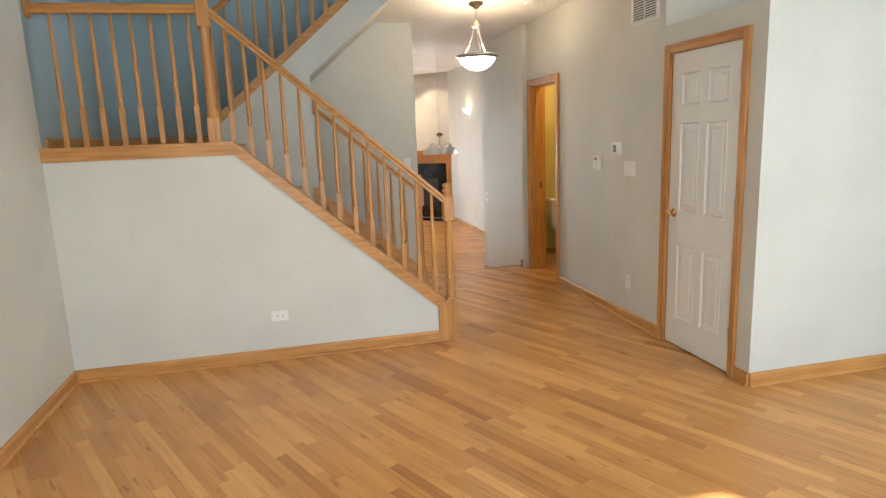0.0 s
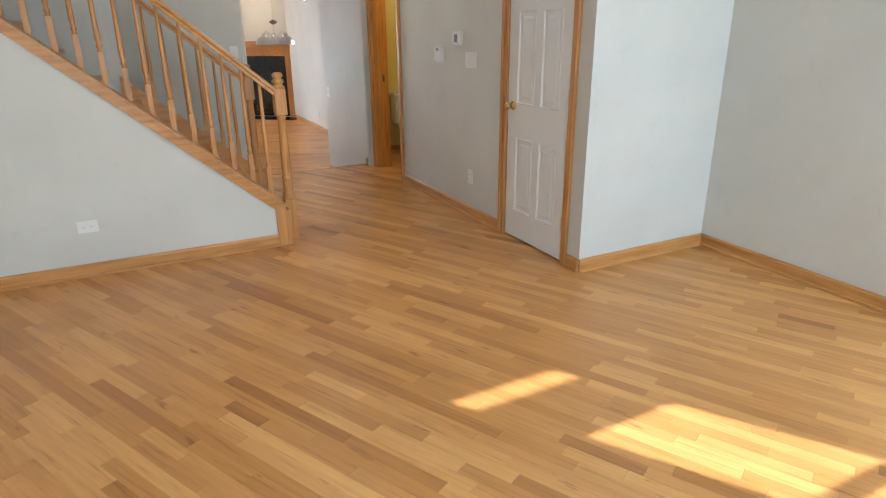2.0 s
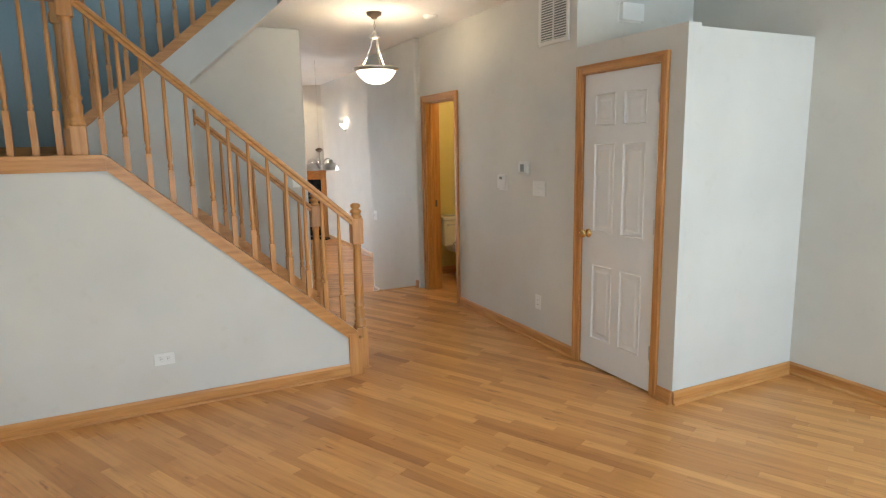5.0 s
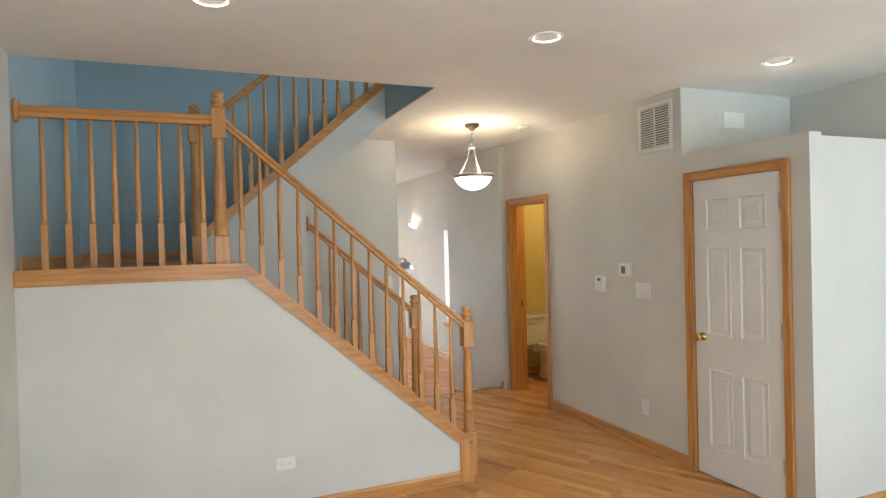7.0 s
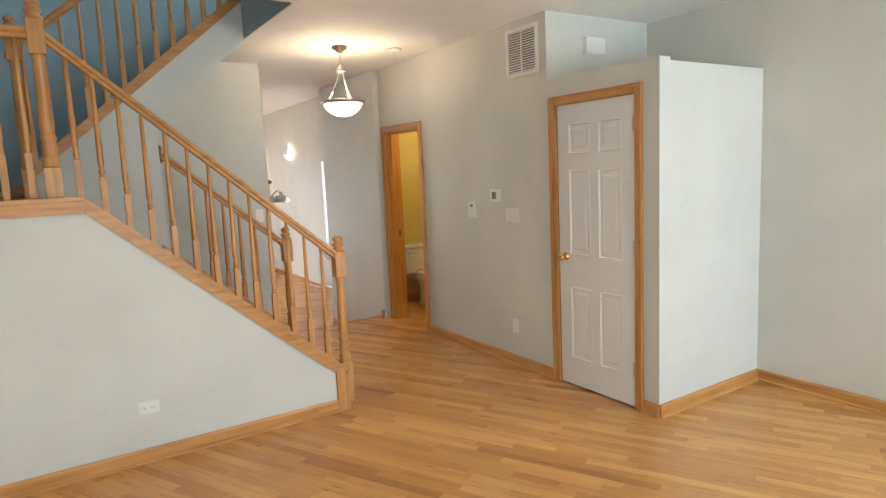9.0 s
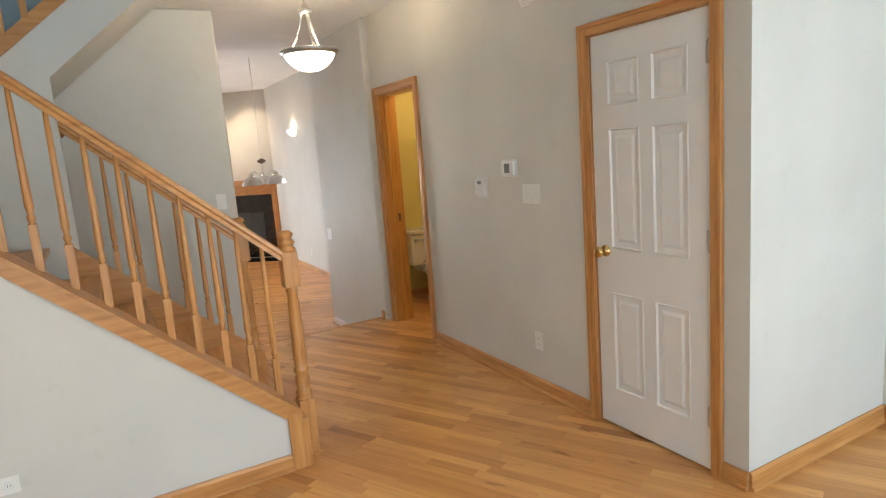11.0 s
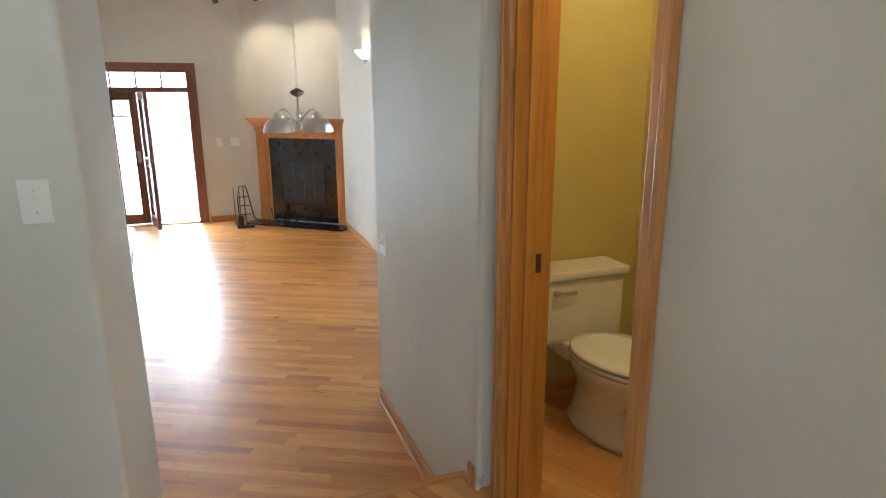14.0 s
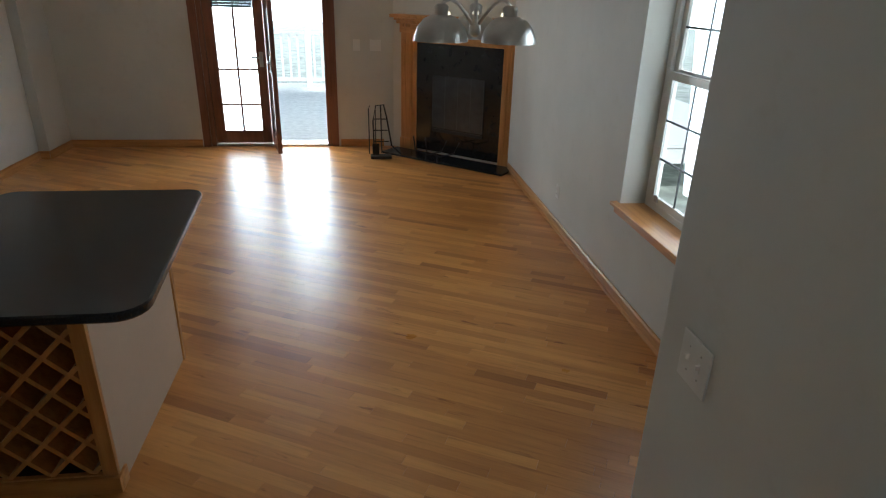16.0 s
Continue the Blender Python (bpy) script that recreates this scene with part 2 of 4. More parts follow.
def tube(bm, pts, r, segs=8):
    """A round bar along points."""
    pts = [Vector(p) for p in pts]
    rings = []
    for i, p in enumerate(pts):
        d = (pts[min(i + 1, len(pts) - 1)] - pts[max(i - 1, 0)]).normalized()
        u = d.cross(Vector((0, 0, 1)) if abs(d.z) < 0.9 else Vector((1, 0, 0))).normalized()
        w = d.cross(u)
        rings.append([bm.verts.new(p + r * (math.cos(2 * math.pi * k / segs) * u + math.sin(2 * math.pi * k / segs) * w)) for k in range(segs)])
    for a, b in zip(rings, rings[1:]):
        for k in range(segs):
            f = bm.faces.new((a[k], a[(k + 1) % segs], b[(k + 1) % segs], b[k]))
            f.smooth = True
    bm.faces.new(rings[0][::-1])
    bm.faces.new(rings[-1])
    bmesh.ops.recalc_face_normals(bm, faces=bm.faces)
    return bm


def move(bm, m):
    bmesh.ops.transform(bm, matrix=m, verts=bm.verts)
    return bm


def mesh_of(name, bm, mat):
    me = bpy.data.meshes.new(name)
    bm.to_mesh(me)
    bm.free()
    me.materials.append(mat)
    return me


def thing(name, bm, mat, label="", category="", kind="", group=""):
    return tagged(new(name, mesh_of(name, bm, mat)), label, category, group, kind)


def empty(name, place, label, category, group="", kind=""):
    ob = new(name)
    ob.location = place
    ob.empty_display_size = 0.1
    return tagged(ob, label, category, group, kind)


def part(name, bm, mat, parent, label=""):
    ob = new(name, mesh_of(name, bm, mat))
    ob.parent = parent
    if not parent.parent:
        ob.matrix_parent_inverse = parent.matrix_basis.inverted()
    return tagged(ob, label)


# ---- structure ----
XW, XE, YS = -4.09, 1.09, -3.75
H = 2.70
HF = 2.88
FZ = -0.36
YE = 3.70  # edge of the hall floor
DA, DB = .174, .878  # closet door opening
BA, BC = 2.780, 3.475  # bathroom door opening
YR = .965  # recessed wall over the closet
YN = 4.19  # bathroom's far wall
# the family room's far end
G = Matrix(((1.1, 0, 0, 1.037), (0, 1.1, 0, -.724), (0, 0, 1.07, -.36 + .36 * 1.07), (0, 0, 0, 1)))


def far_end(ob):
    ob.matrix_basis = G @ ob.matrix_basis
    return ob



def structure(name, bm, mat, label, category="wall"):
    return thing(name, bm, mat, label, category, "structure")


structure("wall_west", boxes(((XW - .15, YS, 0), (XW, 1.45, H))), WALL, "pale warm grey painted living room wall")
structure("wall_south", boxes(((XW, YS - .15, 0), (-3.5, YS, H)), ((-3.5, YS - .15, 0), (-0.9, YS, .5)), ((-3.5, YS - .15, 2.2), (-0.9, YS, H)),
                              ((-0.9, YS - .15, 0), (.45, YS, H)), ((.45, YS - .02, 0), (1.085, YS, .7)), ((.45, YS - .02, 2.40), (1.085, YS, H)),
                              ((.45, YS - .02, 2.03), (1.085, YS, 2.30)), ((.45, YS - .02, 1.46), (1.085, YS, 1.51)),
                              ((.45, YS - .02, .7), (.52, YS, 2.03)), ((1.07, YS - .02, .7), (1.085, YS, 2.03)),
                              ((1.085, YS - .15, 0), (XE, YS, H))), WALL, "painted living room wall with two windows")
structure("wall_east", boxes(((XE, YS, -0.36), (XE + .15, 5.25, H))), WALL, "pale warm grey painted living room wall")
structure("wall_closet_front", boxes(((0, 0, 0), (.1, DA, 2.22)), ((0, DB, 0), (.1, YR + .1, 2.22)), ((0, DA, 2.03), (.1, DB, 2.22))), WALL,
          "closet front wall with a door opening")
structure("wall_closet_end", boxes(((.1, 0, 0), (XE, .1, 2.2)), ((.1, .1, 2.12), (XE, YR, 2.2))), WALL, "low closet end wall below the ceiling with a flat top")
structure("wall_closet_cap", boxes(((0, YR, 2.22), (XE, YR + .1, H)), ((.1, YR, 0), (XE, YR + .1, 2.12))), WALL, "recessed wall above the closet")
structure("wall_hall", boxes(((0, YR + .1, 0), (.1, BA, H)), ((0, BA, 2.03), (.1, BC, H)), ((0, BC, 0), (.1, 3.6, H))), WALL,
          "beige hall wall with a doorway to the bathroom")


def rounded(ob, width=.02):
    """Bullnosed plaster corners."""
    mod = ob.modifiers.new("rounded_corners", "BEVEL")
    mod.width, mod.segments, mod.limit_method = width, 5, "ANGLE"
    return ob


rounded(structure("wall_passage", prism([(-.06, 3.60), (.1, 3.60), (.1, 5.03), (.799, 5.03), (.799, 5.13), (-.06, 5.13)], 2, FZ, H), WALL,
                  "grey wall pier with rounded corners beside the passage"))
structure("wall_bath", boxes(((.1, 2.1, 0), (XE, 2.2, H)), ((.1, YN, 0), (XE, YN + .08, H)), ((XE - .006, 2.2, 0), (XE - .001, YN, H)),
                             ((.101, 2.2, 0), (.106, BA - .1, H)), ((.101, BC + .075, 0), (.106, YN, H))), YELLOW, "mustard yellow bathroom wall")
rounded(structure("wall_switch", prism([(XW, 3.55), (-1.27, 3.55), (-1.27, 4.28), (-1.50, 4.28), (-1.50, 3.81), (XW, 3.81)], 2, FZ, H), WALL, "beige wall behind the staircase with a rounded end"))
structure("wall_stair_west", boxes(((XW - .15, 1.45, 0), (XW, 3.90, 5.4))), BLUE, "dusty blue stairwell wall")

# stair geometry
RUN, RISE, X0, LAND = 0.2214, 0.1925, -1.42, 1.54
XL = X0 - 7 * RUN
SL = RISE / RUN
YA, YB, YC = 1.42, 2.60, 3.55
UP = 3.06
structure("wall_stair_north", prism([(XW, LAND), (-3.2, LAND), (-1.68, UP - .1), (.4, UP - .1), (.4, 5.4), (XW, 5.4)], 1, YC - .012, YC - .003), BLUE,
          "dusty blue stairwell wall above the stairs")
structure("wall_stair_side", prism([(XW, 0), (-1.53, 0), (-1.53, .235), (-2.93, 1.47), (XW, 1.47)], 1, YA, YA + .16), WALL,
          "pale painted wall closing the side of the stairs")
structure("wall_under_stairs", prism([(XW, 0), (-2.36, 0), (-2.36, 2.13), (-3.04, 1.53), (-3.06, 1.46), (XW, 1.46)], 1, YB + .004, YB + .1), WALL, "wall under the upper flight")
# The east opening is made up to hold the unseen fill lamp.
structure("wall_upper", boxes(((XW, 1.30, UP), (.4, 1.42, 5.4)), ((.4, 1.42, UP), (.5, 2.0, 5.4)), ((.4, 3.0, UP), (.5, YC, 5.4)), ((.4, 2.0, UP), (.5, 3.0, 3.8)),
                              ((.4, 2.0, 4.8), (.5, 3.0, 5.4))), BLUE, "dusty blue upper hall walls with an opening added for a fill lamp")
structure("ceiling_upper", boxes(((XW, 1.3, 5.4), (.5, 3.9, 5.5))), CEIL, "white upper ceiling", "ceiling")
structure("ceiling", boxes(((XW - .15, YS - .15, H), (XE + .15, 1.47, UP)), ((-1.66, 1.47, H), (XE + .15, YC, UP)), ((XW, YC, H), (XE + .15, 5.25, UP))), CEIL,
          "white painted ceiling open over the stairs", "ceiling")
structure("trim_opening", boxes(((-1.668, 1.47, H + .002), (-1.661, YB, UP)), ((XW, 1.471, H + .002), (-1.67, 1.478, UP))), BLUE, "blue painted edge of the stair opening", "trim")

# family room
far_end(structure("wall_family_west", boxes(((-5.0, 4.1, FZ), (-4.85, 11.1, HF + .3)), ((-4.85, 10.6, FZ), (-4.75, 11.1, HF + .3))), WALL, "pale painted family room wall"))
structure("wall_family_south", boxes(((-4.6, 3.66, FZ), (XW, 3.81, HF + .3))), WALL, "pale painted wall")
far_end(structure("wall_family_north", boxes(((-5.0, 11.1, FZ), (-3.31, 11.28, HF + .3)), ((-1.99, 11.1, FZ), (.3, 11.28, HF + .3)), ((-3.31, 11.1, 1.74), (-1.99, 11.28, HF + .3))), WALL,
          "pale painted family room wall with a patio door"))
EM = Matrix.Translation((.70, .69, -.21))
structure("wall_family_east", move(boxes(((.1, 4.3, FZ), (.32, 5.45, HF + .4)), ((.1, 6.65, FZ), (.32, 11.0, HF + .4)), ((.1, 5.45, FZ), (.32, 6.65, .44)),
                                         ((.1, 5.45, 2.05), (.32, 6.65, HF + .4))), EM), WALL, "pale painted family room wall with a deep window")
structure("ceiling_family", boxes(((-4.7, 5.25, HF), (1.1, 11.7, HF + .4)), ((-4.7, 3.66, HF), (XW, 5.25, HF + .4))), CEIL, "white painted family room ceiling", "ceiling")
A2, B2 = Vector((-1.31, 11.1)), Vector((-.02, 10.0))
far_end(structure("wall_chimney", prism([tuple(A2), tuple(B2), (-.05, 11.1)], 2, FZ, HF), WALL, "angled chimney breast wall"))
structure("roof", boxes(((XW - .3, YS - .3, 5.6), (XE + .3, 5, 5.7)), ((-4.8, 5, 3.7), (1.2, 11.8, 3.8))), SIDING, "flat grey roof", "roof")

structure("floor", boxes(((XW, YS, -.2), (XE, YE, -.014)), ((.1, YE, -.2), (XE, YN, -.014))), SUBFLOOR, "oak strip floor of hall and living room", "floor")
structure("floor_family", boxes(((-4.7, YE, FZ - .2), (1.0, 11.7, FZ - .014))), SUBFLOOR, "oak strip floor of the family room", "floor")
step = empty("step", (-.85, 3.9, FZ), "oak step down to the family room", "step", kind="structure")
part("riser", boxes(((-1.268, YE, FZ), (-.062, YE + .01, -.02))), OAKX, step)
part("nosing", boxes(((-1.268, YE - .02, -.016), (-.062, YE + .03, .003)), bevel=.004), OAKX, step)
structure("ground", boxes(((-300, -300, -1.3), (300, 300, -1.2))), GRASS, "grass yard around the house, paled to look overexposed", "ground")


# ---- baseboards and casings ----
BB = 0.085


def baseboard(a, b, z=0.0, depth=0.014):
    """A board with a shoe moulding, from a to b, standing out to the left of the way a to b."""
    a, b = Vector(a), Vector(b)
    d = (b - a).normalized()
    n = Vector((-d.y, d.x))
    bm = bmesh.new()
    prof = [(0, .001), (depth + .012, .001), (depth + .010, .014), (depth, .02), (depth, BB - .015), (depth * .5, BB), (0, BB)]
    rings = [[bm.verts.new((*(p + n * (o + .0015)), z + h)) for o, h in prof] for p in (a, b)]
    k = len(prof)
    for i in range(k):
        bm.faces.new((rings[0][i], rings[0][(i + 1) % k], rings[1][(i + 1) % k], rings[1][i]))
    bm.faces.new(rings[0])
    bm.faces.new(rings[1][::-1])
    bmesh.ops.recalc_face_normals(bm, faces=bm.faces)
    return structure("baseboard", bm, OAKX if abs(d.x) > abs(d.y) else OAKY, "honey oak baseboard with shoe moulding", "baseboard")


def gp(x, y):
    p = G @ Vector((x, y, 0))
    return p.x, p.y


for a, b, z in (((XW, YA), (XW, YS), 0), ((-1.57, YA), (XW, YA), 0), ((0, 0), (0, DA - .058), 0), ((XE, 0), (0, 0), 0), ((XE, YS), (XE, 0), 0),
                ((0, DB + .058), (0, BA - .06), 0), ((-1.29, 3.55), (-2.36, 3.55), 0), ((-1.27, YE - .03), (-1.27, 3.57), 0), ((-1.27, 4.26), (-1.27, YE + .02), FZ), ((XE - .006, 2.2), (XE - .006, YN), 0), ((XE, YN), (.1, YN), 0),
                ((-.06, 3.62), (-.06, YE - .03), 0), ((-.06, YE + .02), (-.06, 5.11), FZ), ((.80, 5.14), (.80, 10.30), FZ), (gp(-4.85, 10.6), gp(-4.85, 4.1), FZ),
                (gp(-3.40, 11.1), gp(-4.75, 11.1), FZ), (gp(-1.42, 11.1), gp(-1.90, 11.1), FZ), (gp(-4.75, 10.6), gp(-4.85, 10.6), FZ), (gp(-4.75, 11.1), gp(-4.75, 10.6), FZ),
                ((-3.2, YC - .012), (XW, YC - .012), LAND), ((XW, YC - .02), (XW, YA + .1), LAND)):
    baseboard(a, b, z)


def casing_profile_boxes(axis_x, y0, y1, z1, w, d, side):
    """Casing boards round an opening in a wall of constant x; side is the sign of the room."""
    x0, x1 = axis_x + side * .001, axis_x + side * d
    return [boxes(((x0, y0 - w, 0), (x1, y0, z1 + w)), ((x0 + side * .0005, y0 - w - .003, .001), (x1 + side * .008, y0 - w + .018, z1 + w + .003)), bevel=.003),
            boxes(((x0, y1, 0), (x1, y1 + w, z1 + w)), ((x0 + side * .0005, y1 + w - .018, .001), (x1 + side * .008, y1 + w + .003, z1 + w + .003)), bevel=.003),
            boxes(((x0, y0, z1), (x1, y1, z1 + w)), ((x0 + side * .0005, y0 - w + .018, z1 + w - .018), (x1 + side * .008, y1 + w - .018, z1 + w + .0028)), bevel=.003)]


def panel_recess(bm, x, y0, y1, z0, z1, depth=.008, w=.03):
    """A raised panel with a moulded groove on a face at x looking to -x."""
    def ring(o, dx):
        return [bm.verts.new((x + dx, yy, zz)) for yy, zz in ((y0 + o, z0 + o), (y1 - o, z0 + o), (y1 - o, z1 - o), (y0 + o, z1 - o))]
    rs = [ring(0, 0), ring(.006, -.004), ring(.014, depth), ring(w, depth), ring(w + .022, .001)]
    for a, b in zip(rs, rs[1:]):
        for i in range(4):
            bm.faces.new((a[i], a[(i + 1) % 4], b[(i + 1) % 4], b[i]))
    bm.faces.new(rs[-1])


def six_panel_front(x, y0, y1, z0, z1):
    """The face of a six-panel door, with its panels sunk in."""
    ys = [y0, y0 + .105, y0 + .105 + .20, y1 - .105 - .20, y1 - .105, y1]
    zs = [z0, z0 + .20, z0 + .20 + .53, z0 + .96, z0 + .96 + .60, z0 + 1.67, z0 + 1.67 + .21, z1]
    bm = bmesh.new()
    for i in range(5):
        for j in range(7):
            if i in (1, 3) and j in (1, 3, 5):
                panel_recess(bm, x, ys[i], ys[i + 1], zs[j], zs[j + 1])
            else:
                bm.faces.new([bm.verts.new((x, yy, zz)) for yy, zz in ((ys[i], zs[j]), (ys[i + 1], zs[j]), (ys[i + 1], zs[j + 1]), (ys[i], zs[j + 1]))])
    bmesh.ops.remove_doubles(bm, verts=bm.verts, dist=.0005)
    box(bm, (x + .006, y0, z0), (x + .04, y1, z1))
    for a, b in (((x, y0, z0), (x + .006, y0 + .001, z1)), ((x, y1 - .001, z0), (x + .006, y1, z1))):
        box(bm, a, b)
    bmesh.ops.recalc_face_normals(bm, faces=bm.faces)
    return bm


door_1 = empty("door_1", (.02, .56, 0), "closed white six-panel closet door in an oak frame", "door", kind="structure")
leaf = part("leaf", six_panel_front(.004, DA + .012, DB - .010, .012, 2.022), WHITE, door_1, "white painted six-panel leaf")
for n, bm in zip(("casing", "casing", "head_casing"), casing_profile_boxes(0, DA, DB, 2.03, .054, .018, -1)):
    part(n, bm, OAKY if n == "head_casing" else OAKZ, door_1)
part("jamb", boxes(((.0, DA, 0), (.1, DA + .01, 2.03)), ((.0, DB - .009, 0), (.1, DB, 2.03)), ((.0, DA + .01, 2.023), (.1, DB - .009, 2.03))), OAKZ, door_1)
for z in (.22, 1.02, 1.80):
    part("hinge", lathe(boxes(((-.004, DA - .003, z), (.002, DA + .025, z + .09))), [(.007, z - .004), (.007, z + .094)], (-.006, DA + .007), 8), STEEL, door_1, "brushed steel hinge")
knob = bmesh.new()
lathe(knob, [(.030, 0), (.030, .006), (.011, .010), (.011, .030), (.020, .034), (.028, .046), (.027, .058), (.014, .066)], segs=18)
move(knob, pose(.004, DB - .075, .955, 0, -90, 0))
part("door_knob", knob, BRASS, door_1, "polished brass knob")

door_2 = empty("door_2", (.02, 3.13, 0), "open bathroom doorway with amber oak casing and jambs", "doorway", kind="structure")
for n, bm in zip(("casing", "casing", "head_casing"), casing_profile_boxes(0, BA, BC, 2.03, .056, .02, -1)):
    part(n, bm, OAKY if n == "head_casing" else OAKZ, door_2)
part("jamb", boxes(((-.002, BA, .002), (.14, BA + .015, 2.03)), ((.05, BA + .015, .002), (.07, BA + .025, 2.02)), ((-.002, BA + .015, 2.015), (.14, BC - .015, 2.03))), JAMB, door_2)
part("jamb", boxes(((-.002, BC - .015, .002), (.14, BC, 2.03)), ((.045, BC - .028, .002), (.085, BC - .015, 2.015)), bevel=.002), JAMB, door_2)
part("strike_plate", boxes(((.088, BC - .018, .92), (.112, BC - .015, .99))), BRONZE, door_2)
part("casing", boxes(((.141, BC, .002), (.16, BC + .065, 2.10)), ((.141, BA - .065, .002), (.16, BA, 2.10))), JAMB, door_2)



# ---- stairs ----
stairs = empty("staircase", (-2.2, 2.1, 0), "oak U-shaped staircase with white risers and landing", "staircase", kind="structure")
for i in range(8):
    x, z = X0 - i * RUN, i * RISE
    part("riser", boxes(((x - .012, YA + .1, z), (x, YB - .03, z + RISE - .028))), WHITE, stairs, "scuffed white painted riser")
    if i < 7:
        part("tread", boxes(((x - RUN - .004, YA + .1, z + RISE - .028), (x + .025, YB - .03, z + RISE)), bevel=.006), OAKY, stairs)
part("landing", boxes(((XW, YA + .1, LAND - .08), (XL + .025, YC - .013, LAND)), bevel=.004), OAKX, stairs)
for i in range(8):
    x, z = -3.18 + i * (1.50 / 7.0), LAND + i * .19
    part("riser", boxes(((x, YB + .04, z), (x + .012, YC - .013, z + .162))), WHITE, stairs, "scuffed white painted riser")
    part("tread", boxes(((x - .02, YB + .04, z + .162), (x + .23, YC - .013, z + .19)), bevel=.005), OAKY, stairs)
U0, US = 1.72, .87


def up_z(x):
    return U0 + US * (x + 3.2)


structure("soffit", prism([(-3.2, LAND - .06), (-3.2, U0 - .07), (-1.62, up_z(-1.62) - .07), (-1.62, up_z(-1.62) - .36), (-3.06, LAND - .06)], 1, YB, YC - .014), WALL,
          "painted sloping underside of the upper flight", "soffit")
part("stringer", prism([(-3.2, U0 - .075), (-3.2, U0 + .015), (-1.66, up_z(-1.66) + .015), (-1.66, up_z(-1.66) - .075)], 1, YB - .014, YB + .05), OAKX, stairs)
part("fascia", boxes(((XW, YA - .016, 1.468), (-2.93, YA + .17, 1.556)), ((XW + .002, YA - .028, 1.535), (-2.92, YA - .012, 1.559)), bevel=.003), OAKX, stairs)


def sk(x):
    return .235 + (1.47 - .235) / 1.40 * (-1.53 - x)


part("skirt", prism([(-1.50, sk(-1.50)), (-1.50, sk(-1.50) + .10), (-2.93, 1.556), (-2.93, 1.468)], 1, YA - .016, YA + .17), OAKX, stairs)
part("skirt_bead", prism([(-1.50, sk(-1.50) + .075), (-1.50, sk(-1.50) + .10), (-2.93, 1.556), (-2.93, 1.531)], 1, YA - .028, YA - .014), OAKX, stairs)
part("end_trim", boxes(((-1.57, YA - .019, .0005), (-1.50, YA + .158, .30)), ((-1.504, YA - .022, .001), (-1.47, YA + .157, .26)), bevel=.003), OAKZ, stairs)
part("skirt", prism([(-1.42, .0), (-1.42, .30), (-2.40, 1.15), (-2.40, .85)], 1, YB - .03, YB + .02), OAKX, stairs)
part("skirt", boxes(((-1.52, YB - .03, 0), (-1.40, YB + .03, .28)), bevel=.003), OAKX, stairs)

NEWEL = [(.046, .30), (.050, .315), (.040, .33), (.050, .345), (.036, .36), (.041, .40), (.043, .43), (.034, .455), (.044, .47), (.044, .485), (.034, .50),
         (.040, .55), (.036, .75), (.030, .93), (.038, .945), (.030, .955), (.038, .965)]
CAP = [(.046, 0), (.050, .012), (.032, .024), (.036, .034), (.048, .045), (.040, .058), (.026, .066), (.040, .080), (.040, .094), (.022, .106)]


def newel(x, y, z0, z1, mat=OAKZ, low=.30):
    """A turned newel post: square foot, turned shaft, square block for the rail, turned cap."""
    post = empty("newel_post", (x, y, z0), "turned honey oak newel post with round cap", "newel post", "newel posts", "")
    hgt = z1 - z0
    k = (hgt - .29 - low) / (.965 - .30)
    part("foot", boxes(((x - .040, y - .040, z0), (x + .040, y + .040, z0 + low)), bevel=.004), mat, post)
    part("shaft", lathe(bmesh.new(), [(r * .88, z0 + low + (h - .30) * k) for r, h in NEWEL], (x, y), 18), mat, post)
    zb = z1 - .29
    part("block", boxes(((x - .040, y - .040, zb), (x + .040, y + .040, zb + .18)), bevel=.006), mat, post)
    part("cap", lathe(bmesh.new(), [(r * .9, zb + .18 + h) for r, h in CAP], (x, y), 18), mat, post)
    return post


newel(-1.437, 1.555, 0, 1.195)
newel(-3.055, 1.545, LAND - .04, 2.60, low=.22)
newel(-1.458, YB, 0, 1.20)
newel(-3.18, YB, LAND - .02, 2.74, low=.22)


def baluster_mesh(h):
    bm = boxes(((-.0165, -.0165, 0), (.0165, .0165, .20 + .05 * (h > .8))), bevel=.002)
    b0 = .20 + .05 * (h > .8)
    lathe(bm, [(.016, b0), (.011, b0 + .012), (.0165, b0 + .022), (.0165, b0 + .032), (.011, b0 + .045), (.017, b0 + .075), (.016, b0 + .13), (.0125, h * .75), (.0095, h)], segs=10)
    return mesh_of("baluster", bm, OAKZ)


BAL = {h: baluster_mesh(h) for h in (.80, .86)}


def railing(label, bars, rail_pts, y, extra=()):
    """A handrail on balusters; bars: (x, foot z, length)."""
    r = empty("stair_railing", (rail_pts[0][0], y, rail_pts[0][1]), label, "railing", "stair railings")
    (xa, za), (xb, zb) = rail_pts
    prof = [(-.026, -.035), (.026, -.035), (.022, -.012), (.032, .0), (.030, .018), (.015, .028), (-.015, .028), (-.030, .018), (-.032, .0), (-.022, -.012)]
    bm = bmesh.new()
    ends = [[bm.verts.new((x, y + o, z + h)) for o, h in prof] for x, z in ((xa, za), (xb, zb))]
    k = len(prof)
    for i in range(k):
        bm.faces.new((ends[0][i], ends[0][(i + 1) % k], ends[1][(i + 1) % k], ends[1][i]))
    bm.faces.new(ends[0])
    bm.faces.new(ends[1][::-1])
    bmesh.ops.recalc_face_normals(bm, faces=bm.faces)
    part("handrail", bm, OAKX, r)
    for x, z, h in bars:
        o = new("baluster", BAL[h])
        o.parent = r
        o.matrix_parent_inverse = r.matrix_basis.inverted()
        o.location = (x, y, z)
    return r


